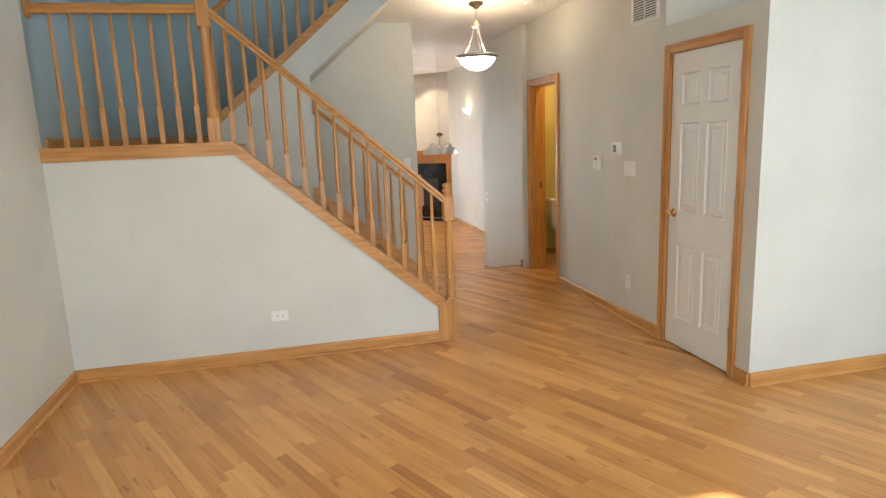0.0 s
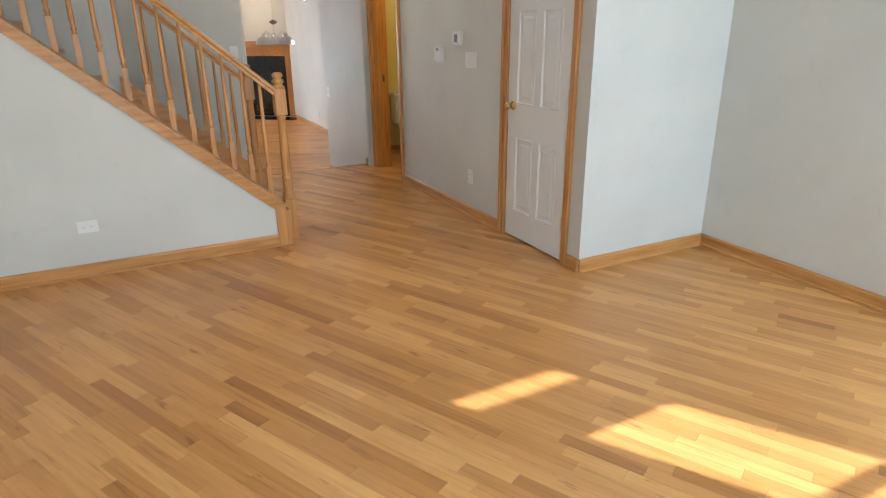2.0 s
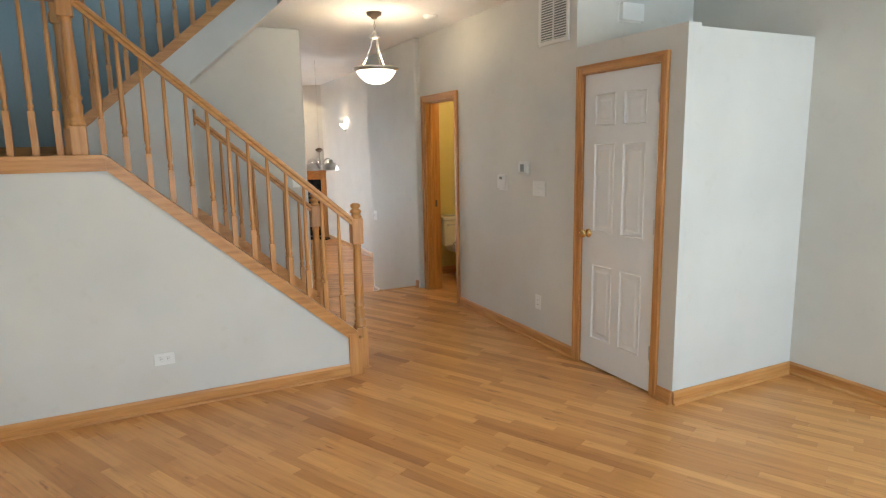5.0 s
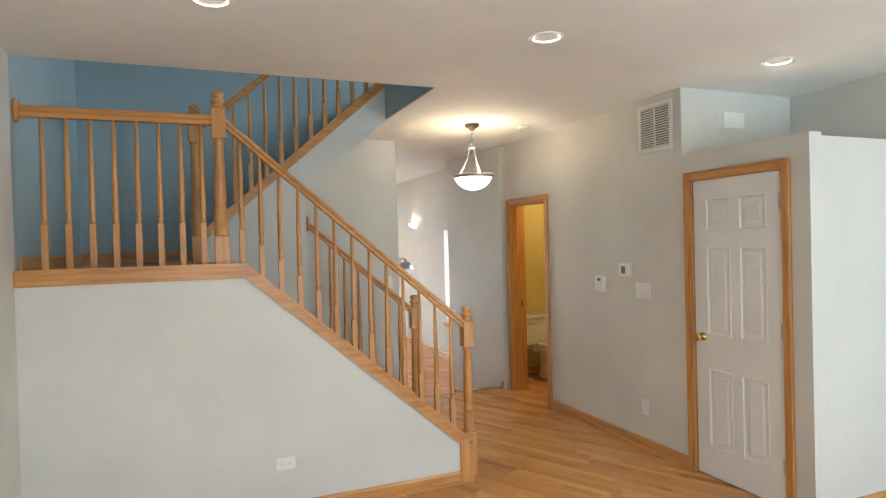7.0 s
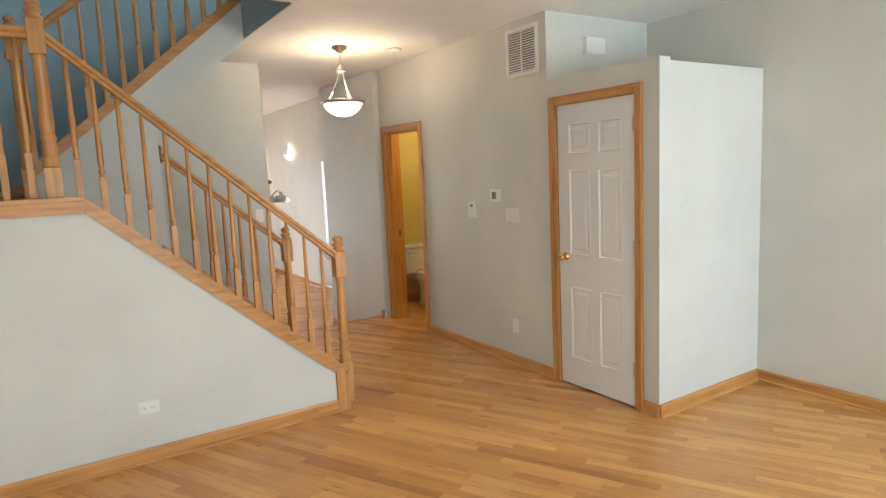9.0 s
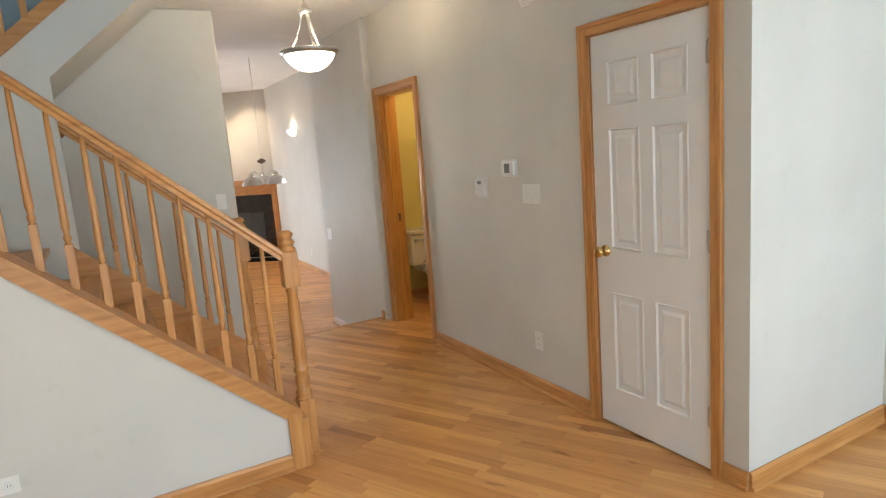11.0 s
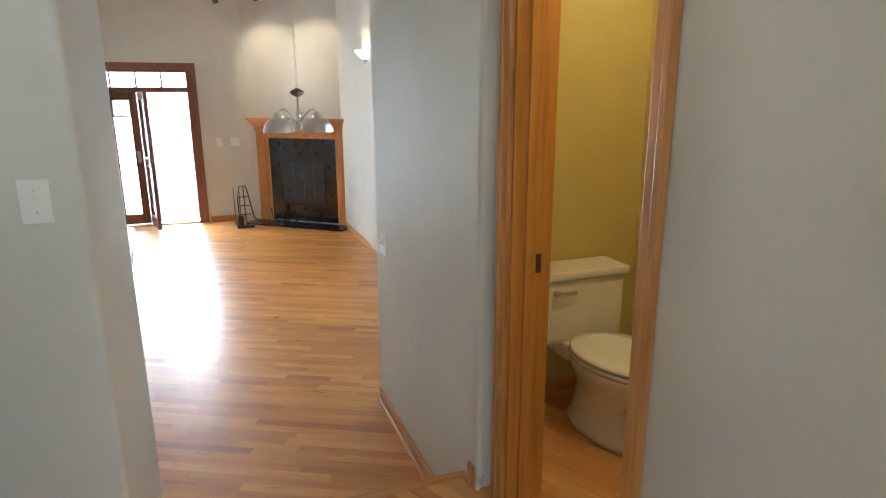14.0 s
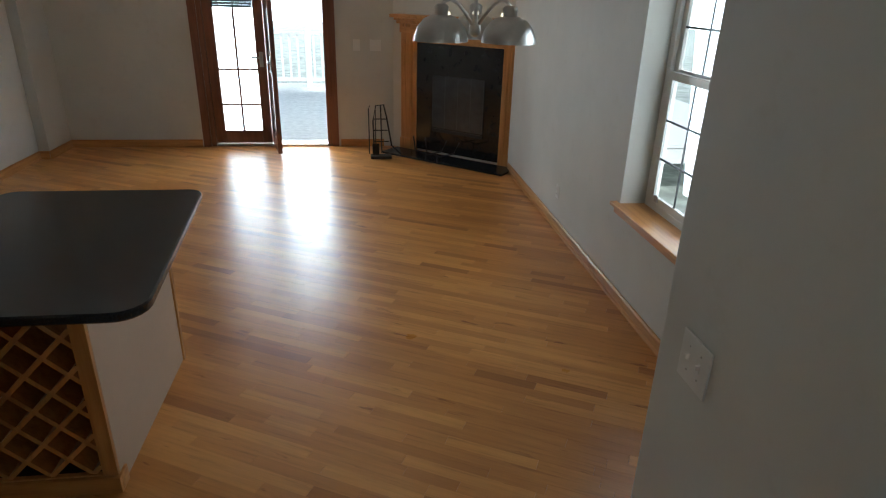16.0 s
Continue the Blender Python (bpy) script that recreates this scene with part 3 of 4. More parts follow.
def rail_z(x, x1, z1, x2, z2):
    return z1 + (z2 - z1) * (x - x1) / (x2 - x1)


RA = (-1.45, 1.055, -3.03, 2.42)
bars = []
for i in range(13):
    x = -1.45 - (i + 1) * (1.60 / 14)
    bars.append((x, max(sk(x) + .085, 0), .86 if rail_z(x, *RA) - sk(x) - .085 > .84 else .80))
railing("honey oak handrail on turned balusters up the lower flight", bars, [(-1.45, 1.055), (-3.03, 2.42)], 1.55)
railing("level honey oak handrail on turned balusters along the landing", [(-3.968 + i * .1163, LAND + .012, .86) for i in range(8)], [(XW + .02, 2.425), (-3.06, 2.425)], 1.545)
ros = thing("rail_rosette", lathe(bmesh.new(), [(.065, 0), (.065, .012), (.055, .02), (.03, .024)], segs=20), OAKZ, "turned oak rosette fixing the rail to the wall", "rosette")
ros.matrix_basis = pose(XW + .001, 1.545, 2.425, 0, 90, 0)
railing("short honey oak handrail on the wall side of the lower flight", [(-1.475 - (i + 1) * .117, .26 + .865 * ((i + 1) * .117) + .015, .80) for i in range(6)],
        [(-1.475, 1.06), (-2.355, 1.06 + .88 * .87)], YB)
ros = thing("rail_rosette", lathe(bmesh.new(), [(.065, 0), (.065, .012), (.055, .02), (.03, .024)], segs=20), OAKZ, "turned oak rosette fixing the rail to the wall end", "rosette")
ros.matrix_basis = pose(-2.358, YB + .04, 1.06 + .88 * .87, 0, 90, 0)
railing("honey oak handrail on turned balusters up the upper flight", [(-3.25 + (i + 1) * .118, up_z(-3.25 + (i + 1) * .118) + .005, .80) for i in range(13)],
        [(-3.23, up_z(-3.23) + .80), (-1.70, up_z(-1.70) + .80)], YB)


# ---- wall fittings ----
def plate(name, label, m, w, h, parts_fn=None, category="switch"):
    """A wall plate lying in its own xy plane, facing +z, put in place by m."""
    ob = empty(name, (0, 0, 0), label, category)
    ob.matrix_basis = m

    def local(n, bm, mat, lab=""):
        o = new(n, mesh_of(n, bm, mat))
        o.parent = ob
        return tagged(o, lab)
    local("plate", boxes(((-w / 2, -h / 2, .001), (w / 2, h / 2, .006)), bevel=.002), PLASTIC)
    if parts_fn:
        parts_fn(local)
    return ob


def toggle(xs):
    def f(local):
        for x in xs:
            local("toggle", boxes(((x - .004, -.011, .006), (x + .004, .011, .008)), ((x - .003, -.002, .006), (x + .003, .009, .016)), bevel=.001), PLASTIC)
            for y in (-.03, .03):
                local("screw", lathe(bmesh.new(), [(.003, .006), (.002, .0075)], (x, y), 8), STEEL)
    return f


def socket(vert=True):
    def f(local):
        for s in (-1, 1):
            cx, cy = (0, s * .02) if vert else (s * .02, 0)
            local("socket", boxes(((cx - .014, cy - .014, .006), (cx + .014, cy + .014, .008)), bevel=.003), PLASTIC)
            for d in (-.005, .005):
                local("slot", boxes(((cx + d - .001, cy - .005, .0078), (cx + d + .001, cy + .004, .0084))), IRON)
    return f


def on_x(x, y, z):
    """Facing -x."""
    return Matrix.Translation((x, y, z)) @ Matrix(((0, 0, -1, 0), (-1, 0, 0, 0), (0, 1, 0, 0), (0, 0, 0, 1)))


def on_y(x, y, z):
    """Facing -y."""
    return Matrix.Translation((x, y, z)) @ Matrix(((1, 0, 0, 0), (0, 0, -1, 0), (0, 1, 0, 0), (0, 0, 0, 1)))


plate("light_switch", "white three-gang toggle switch plate on the hall wall", on_x(0, 1.393, 1.232), .165, .115, toggle((-.046, 0, .046)))
plate("wall_outlet", "white outlet plate low on the hall wall", on_x(0, 1.392, .327), .07, .115, socket(), "outlet")
plate("wall_outlet", "white double outlet plate on the stair side wall", on_y(-2.731, YA, .325), .115, .075, socket(False), "outlet")
plate("light_switch", "white single toggle switch plate on the wall by the stairs", on_y(-1.386, 3.55, 1.253), .075, .12, toggle((0,)))
plate("light_switch", "white double switch plate on the grey pier", on_x(-.06, 4.955, .696), .118, .12, toggle((-.023, .023)))
plate("wall_outlet", "white outlet plate on the family room side wall", EM @ on_x(.1, 7.86, .16), .07, .115, socket(), "outlet")
far_end(plate("wall_outlet", "white blank plate on the wall beside the fireplace", on_y(-1.50, 11.1, .76), .12, .12, None, "outlet"))
far_end(plate("wall_outlet", "white blank plate on the wall beside the fireplace", on_y(-1.70, 11.1, .76), .075, .12, None, "outlet"))


def thermo(local):
    local("bezel", boxes(((-.06, -.042, .006), (.06, .042, .026)), bevel=.006), PLASTIC)
    local("screen", boxes(((-.026, -.028, .0255), (.026, .03, .0275))), SCREEN, "grey lcd screen")


def keypad(local):
    local("cover", boxes(((-.058, -.05, .006), (.058, .062, .03)), bevel=.006), PLASTIC)
    local("flap", boxes(((-.05, -.048, .0295), (.05, .012, .033)), bevel=.002), PLASTIC)
    local("screen", boxes(((-.022, .026, .0295), (.022, .048, .0315))), SCREEN, "small grey display")


plate("thermostat", "white wall thermostat with a grey screen", on_x(0, 1.595, 1.385), .15, .105, thermo, "thermostat")
plate("alarm_keypad", "white plastic alarm keypad on the hall wall", on_x(0, 1.912, 1.258), .13, .135, keypad, "keypad")


def vent_parts(local):
    w, h = .33, .33
    for s in (-1, 1):
        local("frame_side", boxes(((s * w / 2 - .014, -h / 2, .004), (s * w / 2 + .014, h / 2, .014)), bevel=.002), PLASTIC)
        local("frame_side", boxes(((-w / 2, s * h / 2 - .014, .0045), (w / 2, s * h / 2 + .014, .0145)), bevel=.002), PLASTIC)
    local("mullion", boxes(((-.006, -h / 2, .003), (.006, h / 2, .013))), PLASTIC)
    local("backing", boxes(((-w / 2, -h / 2, .0062), (w / 2, h / 2, .0068))), SCREEN)
    for i in range(17):
        y = -h / 2 + .022 + i * (h - .044) / 16
        bm = boxes(((-w / 2, -.006, -.0012), (w / 2, .006, .0012)))
        move(bm, pose(0, y, .0095, -38, 0, 0))
        local("slat", bm, PLASTIC)


plate("return_vent", "white louvred air return grille high on the hall wall", on_x(0, 1.222, 2.463), .36, .36, vent_parts, "vent")
chime = empty("door_chime", (.46, YR, 2.47), "cream plastic door chime box above the closet", "door chime")
part("cover", boxes(((.36, YR - .045, 2.42), (.56, YR - .002, 2.54)), bevel=.006), PLASTIC, chime)
part("base", boxes(((.355, YR - .01, 2.415), (.565, YR - .0005, 2.545)), bevel=.002), PLASTIC, chime)

det = empty("smoke_detector", (-.355, 2.545, H), "white round smoke detector on the ceiling", "smoke detector")
part("body", lathe(bmesh.new(), [(.045, H - .035), (.06, H - .022), (.065, H - .008), (.065, H - .001)], (-.355, 2.545), 24), PLASTIC, det)
part("test_button", lathe(bmesh.new(), [(.012, H - .039), (.014, H - .034)], (-.335, 2.525), 12), PLASTIC, det)

# ---- lights that show ----
for x, y, h in ((-3.12, .36, H), (-1.49, .34, H), (.12, .28, H), (-.43, 8.87, HF)):
    can = empty("recessed_light", (x, y, h), "white trimmed recessed ceiling light, switched on", "recessed light", "recessed ceiling lights")
    part("lens", lathe(bmesh.new(), [(.070, h - .0055), (.070, h - .001)], (x, y), 28), CANGLOW, can)
    bm = bmesh.new()
    lathe(bm, [(.092, h - .0005), (.092, h - .004), (.086, h - .007), (.074, h - .007), (.071, h - .0035)], (x, y), 28)
    part("trim_ring", bm, PLASTIC, can)
    spot("can_beam", (x, y, h - .02), (x, y, 0), 7, (1.0, .86, .68), 125, .8)

PX, PY = -.86, 2.60
pend = empty("pendant_lamp", (PX, PY, H), "nickel pendant lamp with a lit frosted glass bowl", "pendant lamp")
part("canopy", lathe(bmesh.new(), [(.022, H - .055), (.03, H - .04), (.062, H - .025), (.066, H - .001)], (PX, PY), 24), BRONZE, pend)
links = bmesh.new()
for i in range(5):
    z = H - .065 - i * .028
    pts = [(PX + (.008 * math.cos(a) if i % 2 else 0), PY + (0 if i % 2 else .008 * math.cos(a)), z - .016 + .016 * math.sin(a)) for a in [k * math.pi / 5 for k in range(11)]]
    tube(links, pts, .0025, 6)
part("chain", links, STEEL, pend)
part("hub", lathe(bmesh.new(), [(.012, 2.475), (.03, 2.48), (.045, 2.492), (.045, 2.505), (.025, 2.515), (.018, 2.535), (.008, 2.545)], (PX, PY), 20), STEEL, pend)
for k in range(3):
    a = 2 * math.pi * k / 3 + .5
    pts = []
    for s in range(9):
        u = s / 8
        r = .028 + .012 * math.sin(u * 3) + .105 * u ** 2.2
        pts.append((PX + r * math.cos(a), PY + r * math.sin(a), 2.48 - .235 * u))
    part("arm", tube(bmesh.new(), pts, .007), STEEL, pend)
part("rim", lathe(bmesh.new(), [(.165, 2.215), (.19, 2.225), (.197, 2.238), (.188, 2.247), (.15, 2.250), (.15, 2.244), (.18, 2.236), (.165, 2.222)], (PX, PY), 40), STEEL, pend)
bowl = part("bowl", lathe(bmesh.new(), [(.012, 2.108), (.06, 2.115), (.11, 2.14), (.15, 2.18), (.17, 2.222), (.166, 2.222), (.146, 2.184), (.106, 2.145), (.05, 2.121), (.01, 2.116)], (PX, PY), 40),
            GLOWGLASS, pend, "lit frosted glass bowl")

# chandelier in the family room
CX, CY = -.246, 6.90
ch = empty("chandelier", (CX, CY, HF), "three-arm nickel chandelier on a long chain with domed shades", "chandelier")
part("canopy", lathe(bmesh.new(), [(.02, HF - .05), (.055, HF - .025), (.06, HF - .001)], (CX, CY), 20), STEEL, ch)
links = bmesh.new()
n_links = 32
for i in range(n_links):
    z = HF - .05 - (i + .5) * (HF - .05 - 1.51) / n_links
    hl = (HF - 1.56) / n_links * .62
    pts = [(CX + (.008 * math.cos(a) if i % 2 else 0), CY + (0 if i % 2 else .008 * math.cos(a)), z + hl * math.sin(a)) for a in [k * math.pi / 4 for k in range(9)]]
    tube(links, pts, .0026, 5)
part("chain", links, STEEL, ch)
part("collar", lathe(bmesh.new(), [(.004, 1.525), (.045, 1.505), (.05, 1.49), (.03, 1.475), (.01, 1.465)], (CX, CY), 20), BRONZE, ch)
part("stem", lathe(bmesh.new(), [(.008, 1.25), (.022, 1.26), (.024, 1.29), (.009, 1.31), (.007, 1.47)], (CX, CY), 14), STEEL, ch)
for k in range(3):
    a = radians((200, 320, 80)[k])
    ux, uy = math.cos(a), math.sin(a)
    pts = [(CX + ux * r, CY + uy * r, z) for r, z in ((.01, 1.29), (.04, 1.33), (.08, 1.37), (.11, 1.385), (.135, 1.38), (.15, 1.365))]
    part("arm", tube(bmesh.new(), pts, .007), STEEL, ch)
    sx, sy = CX + ux * .15, CY + uy * .15
    shade = part("shade", lathe(bmesh.new(), [(.105, 1.235), (.103, 1.255), (.092, 1.285), (.068, 1.315), (.036, 1.33), (.026, 1.33), (.028, 1.36), (.016, 1.37),
                                             (.01, 1.37), (.025, 1.322), (.064, 1.308), (.086, 1.28), (.099, 1.252), (.101, 1.235)], (sx, sy), 32), STEEL, ch, "domed brushed nickel shade")
    part("bulb", lathe(bmesh.new(), [(.012, 1.228), (.026, 1.235), (.030, 1.255), (.018, 1.29), (.012, 1.31)], (sx, sy), 14), BULBGLOW, shade)

ch.location.z += .05

for o in ch.children:
    if not o.name.startswith(("canopy", "chain")):
        o.data.transform(Matrix.Translation((CX, CY, 1.50)) @ Matrix.Diagonal((1.2, 1.2, 1.2, 1)) @ Matrix.Translation((-CX, -CY, -1.50)))

# wall sconce
sc = empty("wall_sconce", (.1, 8.05, 1.8), "lit frosted glass wall sconce with a nickel finial", "sconce")
bm = lathe(bmesh.new(), [(.018, 1.74), (.06, 1.755), (.10, 1.79), (.125, 1.84), (.121, 1.84), (.096, 1.795), (.055, 1.762), (.014, 1.746)], (.099, 8.05), 32)
bmesh.ops.bisect_plane(bm, geom=list(bm.verts) + list(bm.edges) + list(bm.faces), plane_co=(.098, 0, 0), plane_no=(1, 0, 0), clear_outer=True)
part("bowl", bm, GLOWGLASS, sc, "lit frosted half bowl")
part("finial", lathe(bmesh.new(), [(.004, 1.69), (.011, 1.70), (.006, 1.715), (.02, 1.738), (.02, 1.745)], (.075, 8.05), 12), STEEL, sc)
part("backplate", boxes(((.085, 8.0, 1.72), (.099, 8.10, 1.84)), bevel=.004), STEEL, sc)

# track light
tr = empty("track_light", (-.51, 10.46, HF), "black ceiling track with two swivel spot heads", "track light")
tm = Matrix.Translation((-.51, 10.46, HF)) @ Matrix.Rotation(radians(-40), 4, "Z")
part("rail", move(boxes(((-.5, -.017, -.022), (.5, .017, -.001)), bevel=.002), tm), IRON, tr)
part("feed", move(boxes(((-.06, -.03, -.03), (.06, .03, -.002)), bevel=.004), tm), IRON, tr)
for x in (-.33, .30):
    hd = part("head", move(lathe(bmesh.new(), [(.018, .06), (.03, .05), (.034, -.01), (.045, -.06), (.041, -.06), (.02, .0)], segs=16),
                           tm @ Matrix.Translation((x, .02, -.13)) @ Matrix.Rotation(radians(28), 4, "X")), BRONZE, tr)
    part("stem", move(lathe(bmesh.new(), [(.008, -.09), (.008, -.02)], (x, 0), 8), tm), IRON, hd)
    part("lamp", move(lathe(bmesh.new(), [(.03, -.045), (.03, -.043)], segs=12), tm @ Matrix.Translation((x, .02, -.13)) @ Matrix.Rotation(radians(28), 4, "X")), BULBGLOW, hd)

# small pendant over the island
QX, QY = -2.12, 6.30
ip = empty("island_pendant", (QX, QY, HF), "small nickel pendant hanging over the island", "pendant lamp")
part("canopy", lathe(bmesh.new(), [(.015, HF - .03), (.05, HF - .015), (.055, HF - .001)], (QX, QY), 20), STEEL, ip)
part("cord", lathe(bmesh.new(), [(.003, 1.70), (.003, HF - .03)], (QX, QY), 6), IRON, ip)
part("socket", lathe(bmesh.new(), [(.03, 1.60), (.032, 1.67), (.02, 1.70), (.008, 1.71)], (QX, QY), 14), STEEL, ip)
part("shade", lathe(bmesh.new(), [(.085, 1.55), (.08, 1.565), (.035, 1.605), (.03, 1.605), (.076, 1.56), (.082, 1.55)], (QX, QY), 24), STEEL, ip)

# ---- bathroom ----
wc = empty("toilet", (.665, 3.77, 0), "cream porcelain two-piece toilet with lid down", "toilet")
TX, TY = .665, 4.185
part("tank", move(boxes(((-.215, -.20, .37), (.215, -.012, .69)), bevel=.03), Matrix.Translation((TX, TY, 0))), PORCELAIN, wc)
part("tank_lid", move(boxes(((-.23, -.215, .69), (.23, -.006, .732)), bevel=.014), Matrix.Translation((TX, TY, 0))), PORCELAIN, wc)
lev = part("flush_lever", boxes(((TX - .18, TY - .235, .625), (TX - .07, TY - .222, .642)), ((TX - .18, TY - .224, .62), (TX - .15, TY - .199, .647)), bevel=.004), STEEL, wc, "chrome flush lever")


def oval(profile, cy_shift=0.0, segs=28):
    """Stacked ovals: (half width, half length, y centre, z)."""
    bm = bmesh.new()
    rings = []
    for w, l, cy, z in profile:
        rings.append([bm.verts.new((TX + w * math.cos(2 * math.pi * i / segs), TY + cy + l * math.sin(2 * math.pi * i / segs) * (1.0 if math.sin(2 * math.pi * i / segs) < 0 else .82), z)) for i in range(segs)])
    for a, b in zip(rings, rings[1:]):
        for i in range(segs):
            f = bm.faces.new((a[i], a[(i + 1) % segs], b[(i + 1) % segs], b[i]))
            f.smooth = True
    bm.faces.new(rings[0][::-1])
    bm.faces.new(rings[-1])
    return bm


part("bowl", oval([(.115, .25, -.36, 0), (.12, .25, -.36, .03), (.09, .20, -.34, .06), (.085, .18, -.34, .16), (.12, .22, -.40, .25), (.175, .27, -.44, .34), (.185, .28, -.45, .385)]), PORCELAIN, wc)
part("seat", oval([(.18, .275, -.45, .386), (.19, .285, -.45, .395), (.188, .283, -.45, .408)]), PORCELAIN, wc)
part("lid", oval([(.178, .272, -.45, .41), (.19, .285, -.45, .418), (.18, .272, -.45, .432), (.12, .2, -.45, .437)]), PORCELAIN, wc)
part("bridge", boxes(((TX - .12, TY - .24, .30), (TX + .12, TY - .02, .385)), bevel=.02), PORCELAIN, wc)
vl = empty("water_valve", (.30, 4.175, .16), "chrome water stop valve with a supply hose", "valve")
part("valve", boxes(((.28, 4.105, .13), (.32, 4.173, .17)), bevel=.006), STEEL, vl)
part("hose", tube(bmesh.new(), [(.30, 4.115, .17), (.29, 4.105, .24), (.33, 4.095, .30), (.40, 4.085, .385)], .006), STEEL, vl)
tp = empty("toilet_paper", (.30, 4.085, .48), "white toilet paper roll on a wall holder", "toilet paper")
part("roll", move(lathe(bmesh.new(), [(.018, -.05), (.055, -.05), (.055, .05), (.018, .05)], segs=20), pose(.32, 4.085, .48, 0, 90, 0)), PLASTIC, tp)
part("holder", boxes(((.26, 4.035, .47), (.268, 4.184, .49)), ((.26, 4.080, .475), (.38, 4.090, .485)), bevel=.002), STEEL, tp)

# ---- kitchen island ----
isl = empty("kitchen_island", (-2.05, 6.3, FZ), "island cabinet with beige end panel and oak wine rack", "kitchen island")
IX0, IX1, IY0, IY1 = -2.36, -1.74, 5.83, 6.75
part("side_panel", boxes(((IX1 - .02, IY0 + .022, FZ + .002), (IX1, IY1, .505)), bevel=.002), ISLAND, isl)
part("body", boxes(((IX0, IY0 + .35, FZ + .002), (IX1 - .021, IY1, .505))), ISLAND, isl)
part("corner_trim", boxes(((IX1 - .006, IY1 - .02, FZ + .002), (IX1 + .008, IY1 + .006, .505)), bevel=.002), OAKZ, isl)
part("rack_frame", boxes(((IX0, IY0, FZ + .08), (IX0 + .05, IY0 + .02, .505)), ((IX1 - .055, IY0, FZ + .08), (IX1, IY0 + .02, .505)), ((IX0 + .05, IY0, .46), (IX1 - .055, IY0 + .02, .505)),
                         ((IX0, IY0, FZ + .002), (IX1, IY0 + .02, FZ + .08)), bevel=.002), OAKZ, isl)
# Inner faces coloured dark to stand for the shade behind the lattice.
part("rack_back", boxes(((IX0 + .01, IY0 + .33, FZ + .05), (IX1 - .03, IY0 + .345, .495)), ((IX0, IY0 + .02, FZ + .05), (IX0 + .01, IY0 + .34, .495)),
                        ((IX0 + .01, IY0 + .02, FZ + .05), (IX1 - .03, IY0 + .34, FZ + .07))), RACKSHADE, isl)
part("base_moulding", boxes(((IX0, IY0 - .02, FZ + .002), (IX1 + .012, IY0 - .001, FZ + .075)), ((IX1 + .001, IY0 - .001, FZ + .002), (IX1 + .012, IY0 + .06, FZ + .075)), bevel=.003), OAKX, isl)
rx0, rx1, rz0, rz1 = IX0 + .05, IX1 - .055, FZ + .08, .46
for sgn in (1, -1):
    for k in range(-8, 9):
        cx0 = (rx0 + rx1) / 2 + k * .148
        zc = (rz0 + rz1) / 2
        t0, t1 = -2.0, 2.0
        for p, d, lo, hi in ((cx0, .7071 * sgn, rx0, rx1), (zc, .7071, rz0, rz1)):
            a, b = (lo - p) / d, (hi - p) / d
            t0, t1 = max(t0, min(a, b)), min(t1, max(a, b))
        if t1 - t0 > .04:
            bm = boxes(((t0, 0, -.009), (t1, .30, .009)))
            move(bm, Matrix.Translation((cx0, IY0 + (.004 if sgn > 0 else .008), zc)) @ Matrix.Rotation(radians(-45 if sgn > 0 else -135), 4, "Y"))
            part("lattice_slat", bm, OAKZ, isl)

cpts = []
for cx, cy, a0 in ((-1.545 - .07, 6.82 - .07, 0), (-2.43 + .07, 6.82 - .07, 90), (-2.43 + .07, 5.58 + .07, 180), (-1.45 - .10, 5.58 + .10, 270)):
    r = .10 if a0 == 270 else .07
    for k in range(7):
        a = radians(a0 + 15 * k)
        cpts.append((cx + r * math.cos(a), cy + r * math.sin(a)))
ct = thing("island_countertop", prism(cpts, 2, .506, .54, .006), DARKSTONE, "black polished granite countertop with rounded corners", "countertop")

# ---- fireplace ----
fp = empty("fireplace", (-.66, 10.55, FZ), "corner fireplace with oak mantel and black glass front", "fireplace")
fd = (B2 - A2).normalized()
fm = Matrix.Translation(((A2.x + B2.x) / 2, (A2.y + B2.y) / 2, FZ)) @ Matrix.Rotation(math.atan2(fd.y, fd.x), 4, "Z")


def fpart(n, bm, mat, lab="", parent=None):
    return part(n, move(bm, fm), mat, parent or fp, lab)


for s in (-1, 1):
    fpart("pilaster", boxes(((s * .565, -.055, .001), (s * .70, -.002, 1.27)), bevel=.004), OAKZ)
    fpart("pilaster_plinth", boxes(((s * .56, -.07, .001), (s * .705, -.056, .14)), bevel=.004), OAKZ)
    for k in range(4):
        x = s * (.582 + k * .033)
        fpart("flute", boxes(((x - .009, -.063, .16), (x + .009, -.056, 1.20)), bevel=.003), OAKZ)
    fpart("inner_post", boxes(((s * .515, -.035, .001), (s * .564, -.002, 1.18)), bevel=.003), OAKZ)
fpart("lintel", boxes(((-.564, -.05, 1.18), (.564, -.002, 1.27)), bevel=.003), OAKX)
fpart("frieze", boxes(((-.71, -.07, 1.27), (.71, -.002, 1.36)), bevel=.004), OAKX)
for k in range(34):
    x = -.66 + k * .04
    fpart("dentil", boxes(((x - .011, -.088, 1.328), (x + .011, -.071, 1.358))), OAKX)
fpart("crown", boxes(((-.73, -.10, 1.36), (.73, -.002, 1.395)), ((-.745, -.125, 1.395), (.745, -.002, 1.42)), bevel=.004), OAKX)
fpart("mantel_shelf", boxes(((-.77, -.165, 1.42), (.77, -.002, 1.455)), bevel=.006), OAKX)
fpart("surround", boxes(((-.514, -.022, .03), (.514, -.002, 1.179))), BLACKGLASS, "black polished stone surround")
box_p = fpart("firebox", boxes(((-.30, -.034, .30), (.32, -.023, .86)), bevel=.003), FIREGLASS, "dark glass firebox doors in a black frame")
